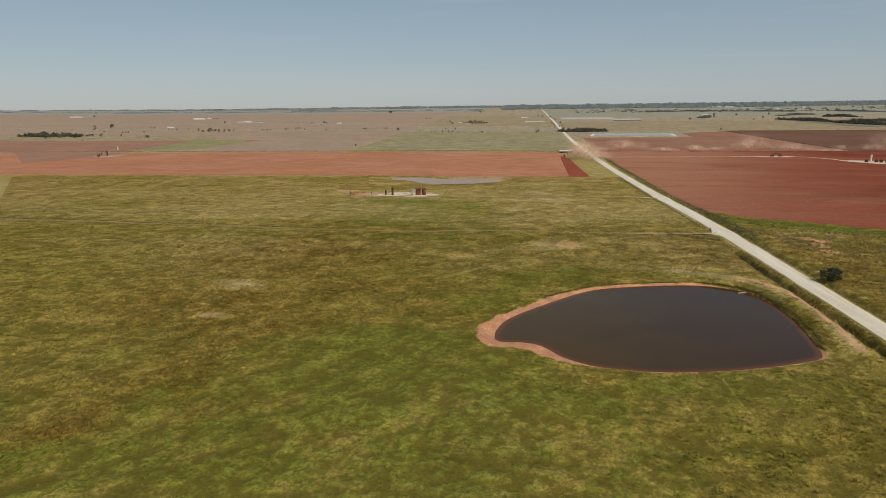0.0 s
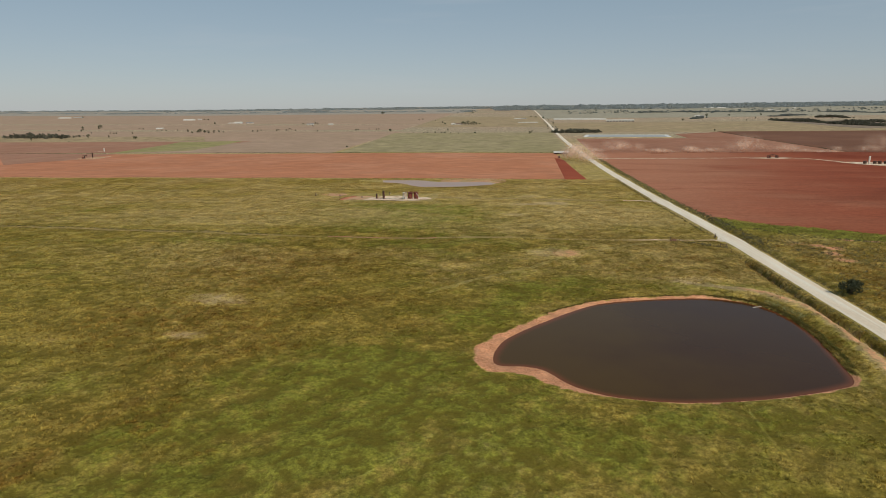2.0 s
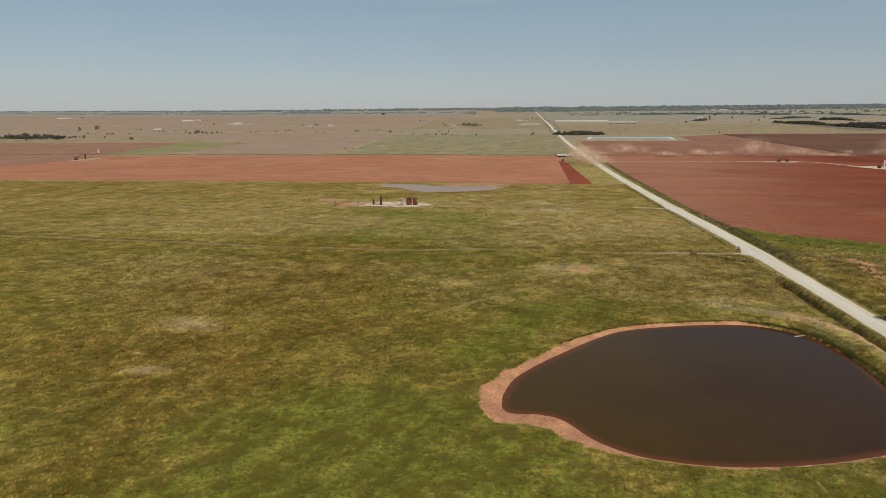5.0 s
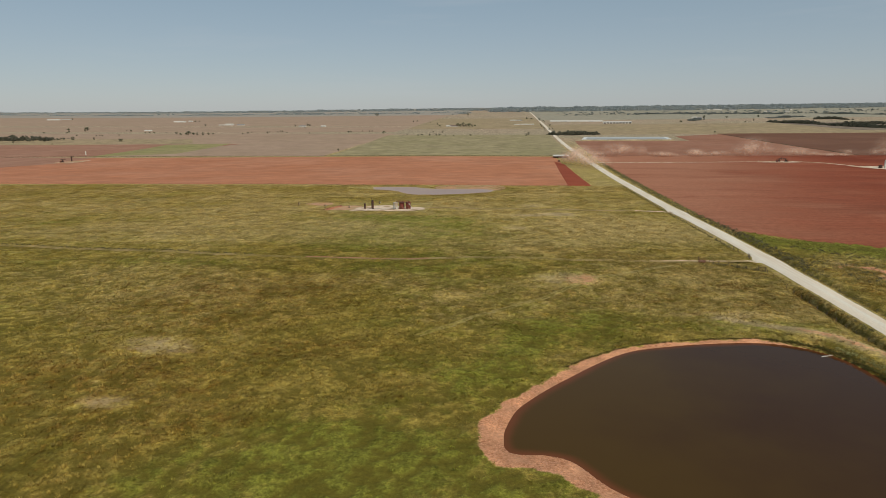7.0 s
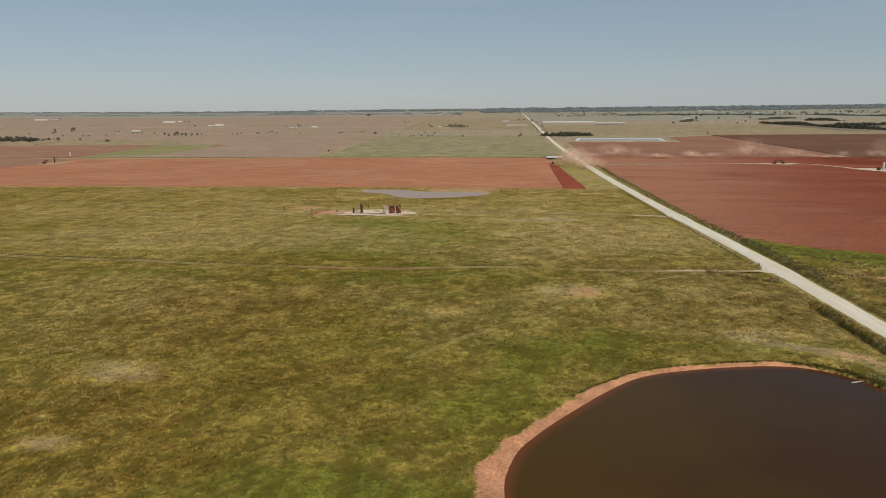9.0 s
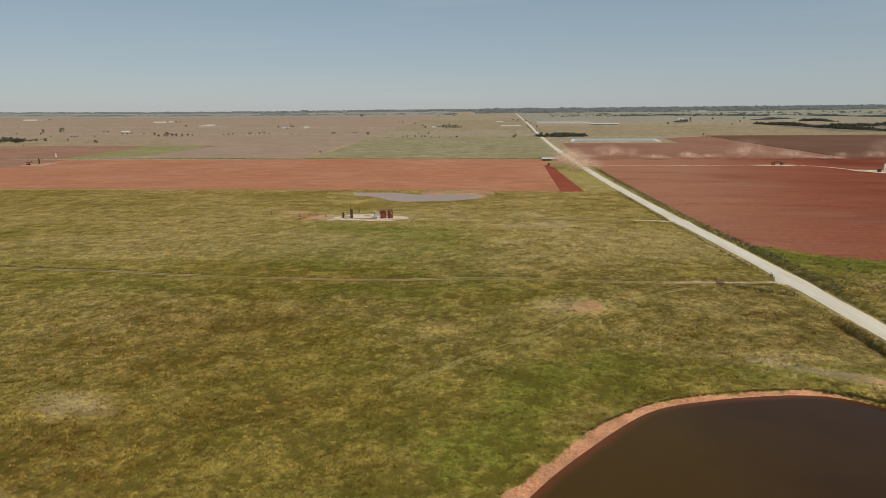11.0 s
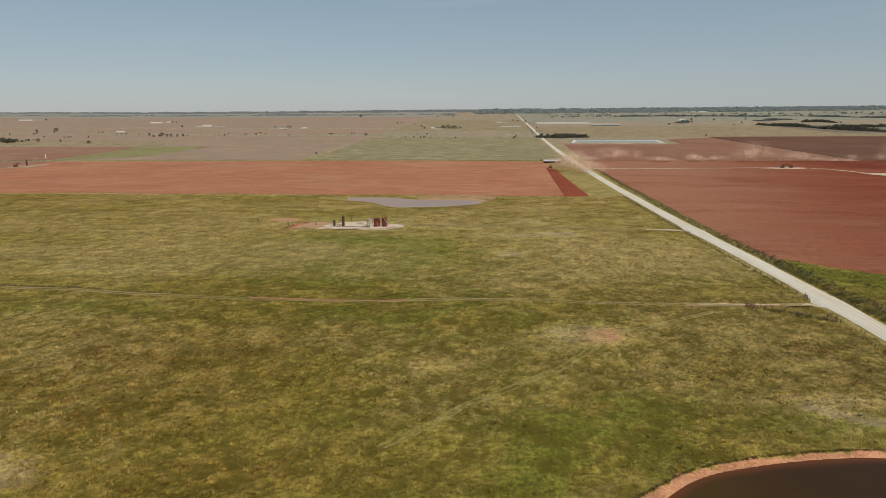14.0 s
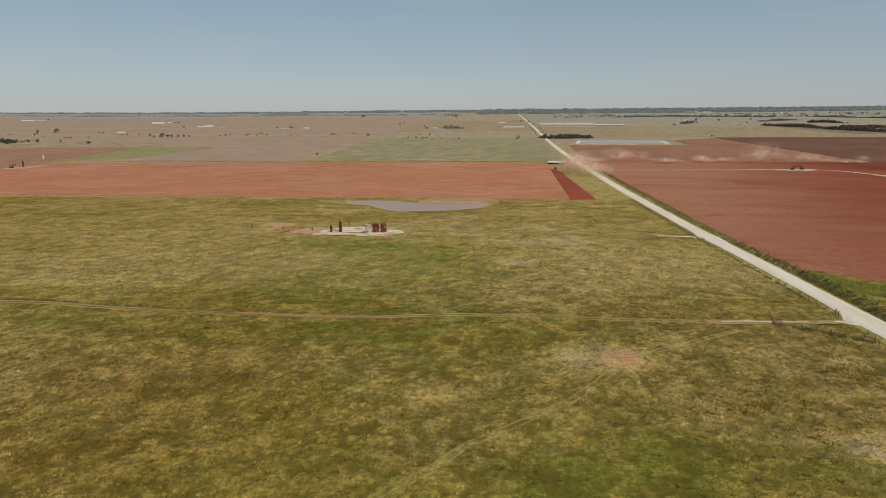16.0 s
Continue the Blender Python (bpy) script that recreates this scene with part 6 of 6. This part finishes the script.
def make_brace(x, y, turn):
    """A corner brace: two stout posts with a rail and a diagonal."""
    t = thing("gate_brace", x, y, "stout wooden corner brace at the pasture entrance", "fence brace", "gate braces", turn)
    for dx in (0, 2.2):
        bm = B()
        rod(bm, (dx, 0, -0.1), (dx, 0, 1.7), 0.13, 0.12, 8)
        part("post", bm, WOOD, t)
    bm = B()
    rod(bm, (0, 0, 1.2), (2.2, 0, 1.2), 0.07, 0.07, 6)
    part("rail", bm, WOOD, t)
    bm = B()
    rod(bm, (0, 0, 0.2), (2.2, 0, 1.15), 0.03, 0.03, 6)
    part("brace_wire", bm, DARK_STEEL, t)


make_brace(89.6, 285.5, 80)
make_brace(87.2, 264.5, 150)


def make_cattle_guard():
    """A rusty grid of bars over the lane with leaning wings."""
    t = thing("cattle_guard", 70.2, 277.6, "rusty steel cattle guard with leaning wing gates", "cattle guard", turn=-20)
    t.scale = (0.8, 0.8, 0.8)
    bm = B()
    for s in (-1, 1):
        box(bm, s * 1.35, 0, 0.05, 0.18, 4.2, 0.28, 0, 0.02)
    part("side_beam", bm, RUST, t)
    bar = None
    for i in range(10):
        m = pose(-1.2 + i * 0.266, 0, 0.3)
        if bar is None:
            bm = B()
            rod(bm, (0, -2.05, 0), (0, 2.05, 0), 0.06, 0.06, 6)
            bar = part("bar", bm, RUST, t)
            bar.matrix_basis = m
        else:
            share("bar", bar, t, m)
    for s in (-1, 1):
        bm = B()
        for z in (0.35, 0.75, 1.15):
            rod(bm, (-1.4, s * 2.15, z), (1.4, s * 2.3, z), 0.04, 0.04, 6)
        for x in (-1.4, 0, 1.4):
            rod(bm, (x, s * 2.2, 0.1), (x, s * 2.25, 1.25), 0.05, 0.05, 6)
        part("wing", bm, RUST, t)
    bm = B()
    rod(bm, (-1.7, 2.4, -0.05), (-1.8, 2.4, 1.9), 0.12, 0.1, 8)
    part("post", bm, WOOD, t)


make_cattle_guard()


def make_log():
    t = thing("driftwood_log", 72.4, 190.2, "pale dead log lying at the pond edge", "log", turn=12, drop=0.0)
    t.location.z = WATER_Z - 0.1
    bm = B()
    rod(bm, (-1.5, 0, 0.1), (1.3, 0.1, 0.28), 0.16, 0.11, 8)
    part("trunk", bm, GALV, t)
    bm = B()
    rod(bm, (0.4, 0.05, 0.2), (0.9, 0.5, 0.55), 0.06, 0.03, 6)
    part("branch", bm, GALV, t)


make_log()


# ---- dust ----
def make_dust_material():
    n = Nodes("airborne_dust")
    core = n.attr("core")
    lump = n.noise(0.085, 6, 0.72, stretch=(0.9, 0.6, 1.1))
    alpha = n.sum(n.sum(n.span(core, 0.0, 0.9), n.span(lump, 0.28, 0.72), "MULTIPLY"), n.attr("thick"), "MULTIPLY")
    out, b, tr, mx = n.node("ShaderNodeOutputMaterial"), n.node("ShaderNodeBsdfDiffuse"), n.node("ShaderNodeBsdfTransparent"), n.node("ShaderNodeMixShader")
    b.inputs["Color"].default_value = (0.66, 0.46, 0.34, 1)
    n.put(mx.inputs[0], alpha)
    n.put(mx.inputs[1], tr.outputs[0])
    n.put(mx.inputs[2], b.outputs[0])
    n.put(out.inputs[0], mx.outputs[0])
    return n.m


def make_dust(puffs, label):
    """Drifting dust: soft lumps of haze, thickest at their middles."""
    bm = B()
    bmesh.ops.create_icosphere(bm, subdivisions=3, radius=1.0)
    unit = np.array([v.co[:] for v in bm.verts])
    tris = np.array([[v.index for v in f.verts] for f in bm.faces if f.calc_center_median().y < 0.05])
    bm.free()
    verts, faces, core, thick = [], [], [], []
    for i, (x, y, rx, rz, power) in enumerate(puffs):
        z = float(land(np.array([x]), np.array([y]))[0])
        verts.append(unit * (rx, rx * 0.6, rz) + (x, y, z + rz * 0.7))
        faces.append(tris + i * len(unit))
        core.append(1 - np.hypot(unit[:, 0], unit[:, 2]))
        thick.append(np.full(len(unit), power))
    me = array_mesh("dust_cloud", np.concatenate(verts), np.concatenate(faces), DUST)
    me.polygons.foreach_set("use_smooth", np.ones(len(me.polygons), bool))
    store(me, dict(core=np.concatenate(core), thick=np.concatenate(thick)))
    tagged(new("dust_cloud", me), label, "dust", kind="stuff")


DUST = make_dust_material()
rng = random.Random(12)
make_dust([(116 + i * 22 + rng.uniform(-8, 8), 879 + rng.uniform(-5, 12), rng.uniform(18, 30), rng.uniform(6, 17) * (0.7 + 0.3 * math.sin(i * 0.9)), rng.uniform(0.55, 0.95)) for i in range(26)], "long trail of pale dust drifting over the red field")
make_dust([(62, 772, 12, 8, 1.0), (68, 760, 18, 13, 1.0), (74, 745, 22, 15, 1.0), (80, 728, 24, 13, 0.85), (86, 708, 24, 10, 0.6)], "dust raised behind the working tractor")
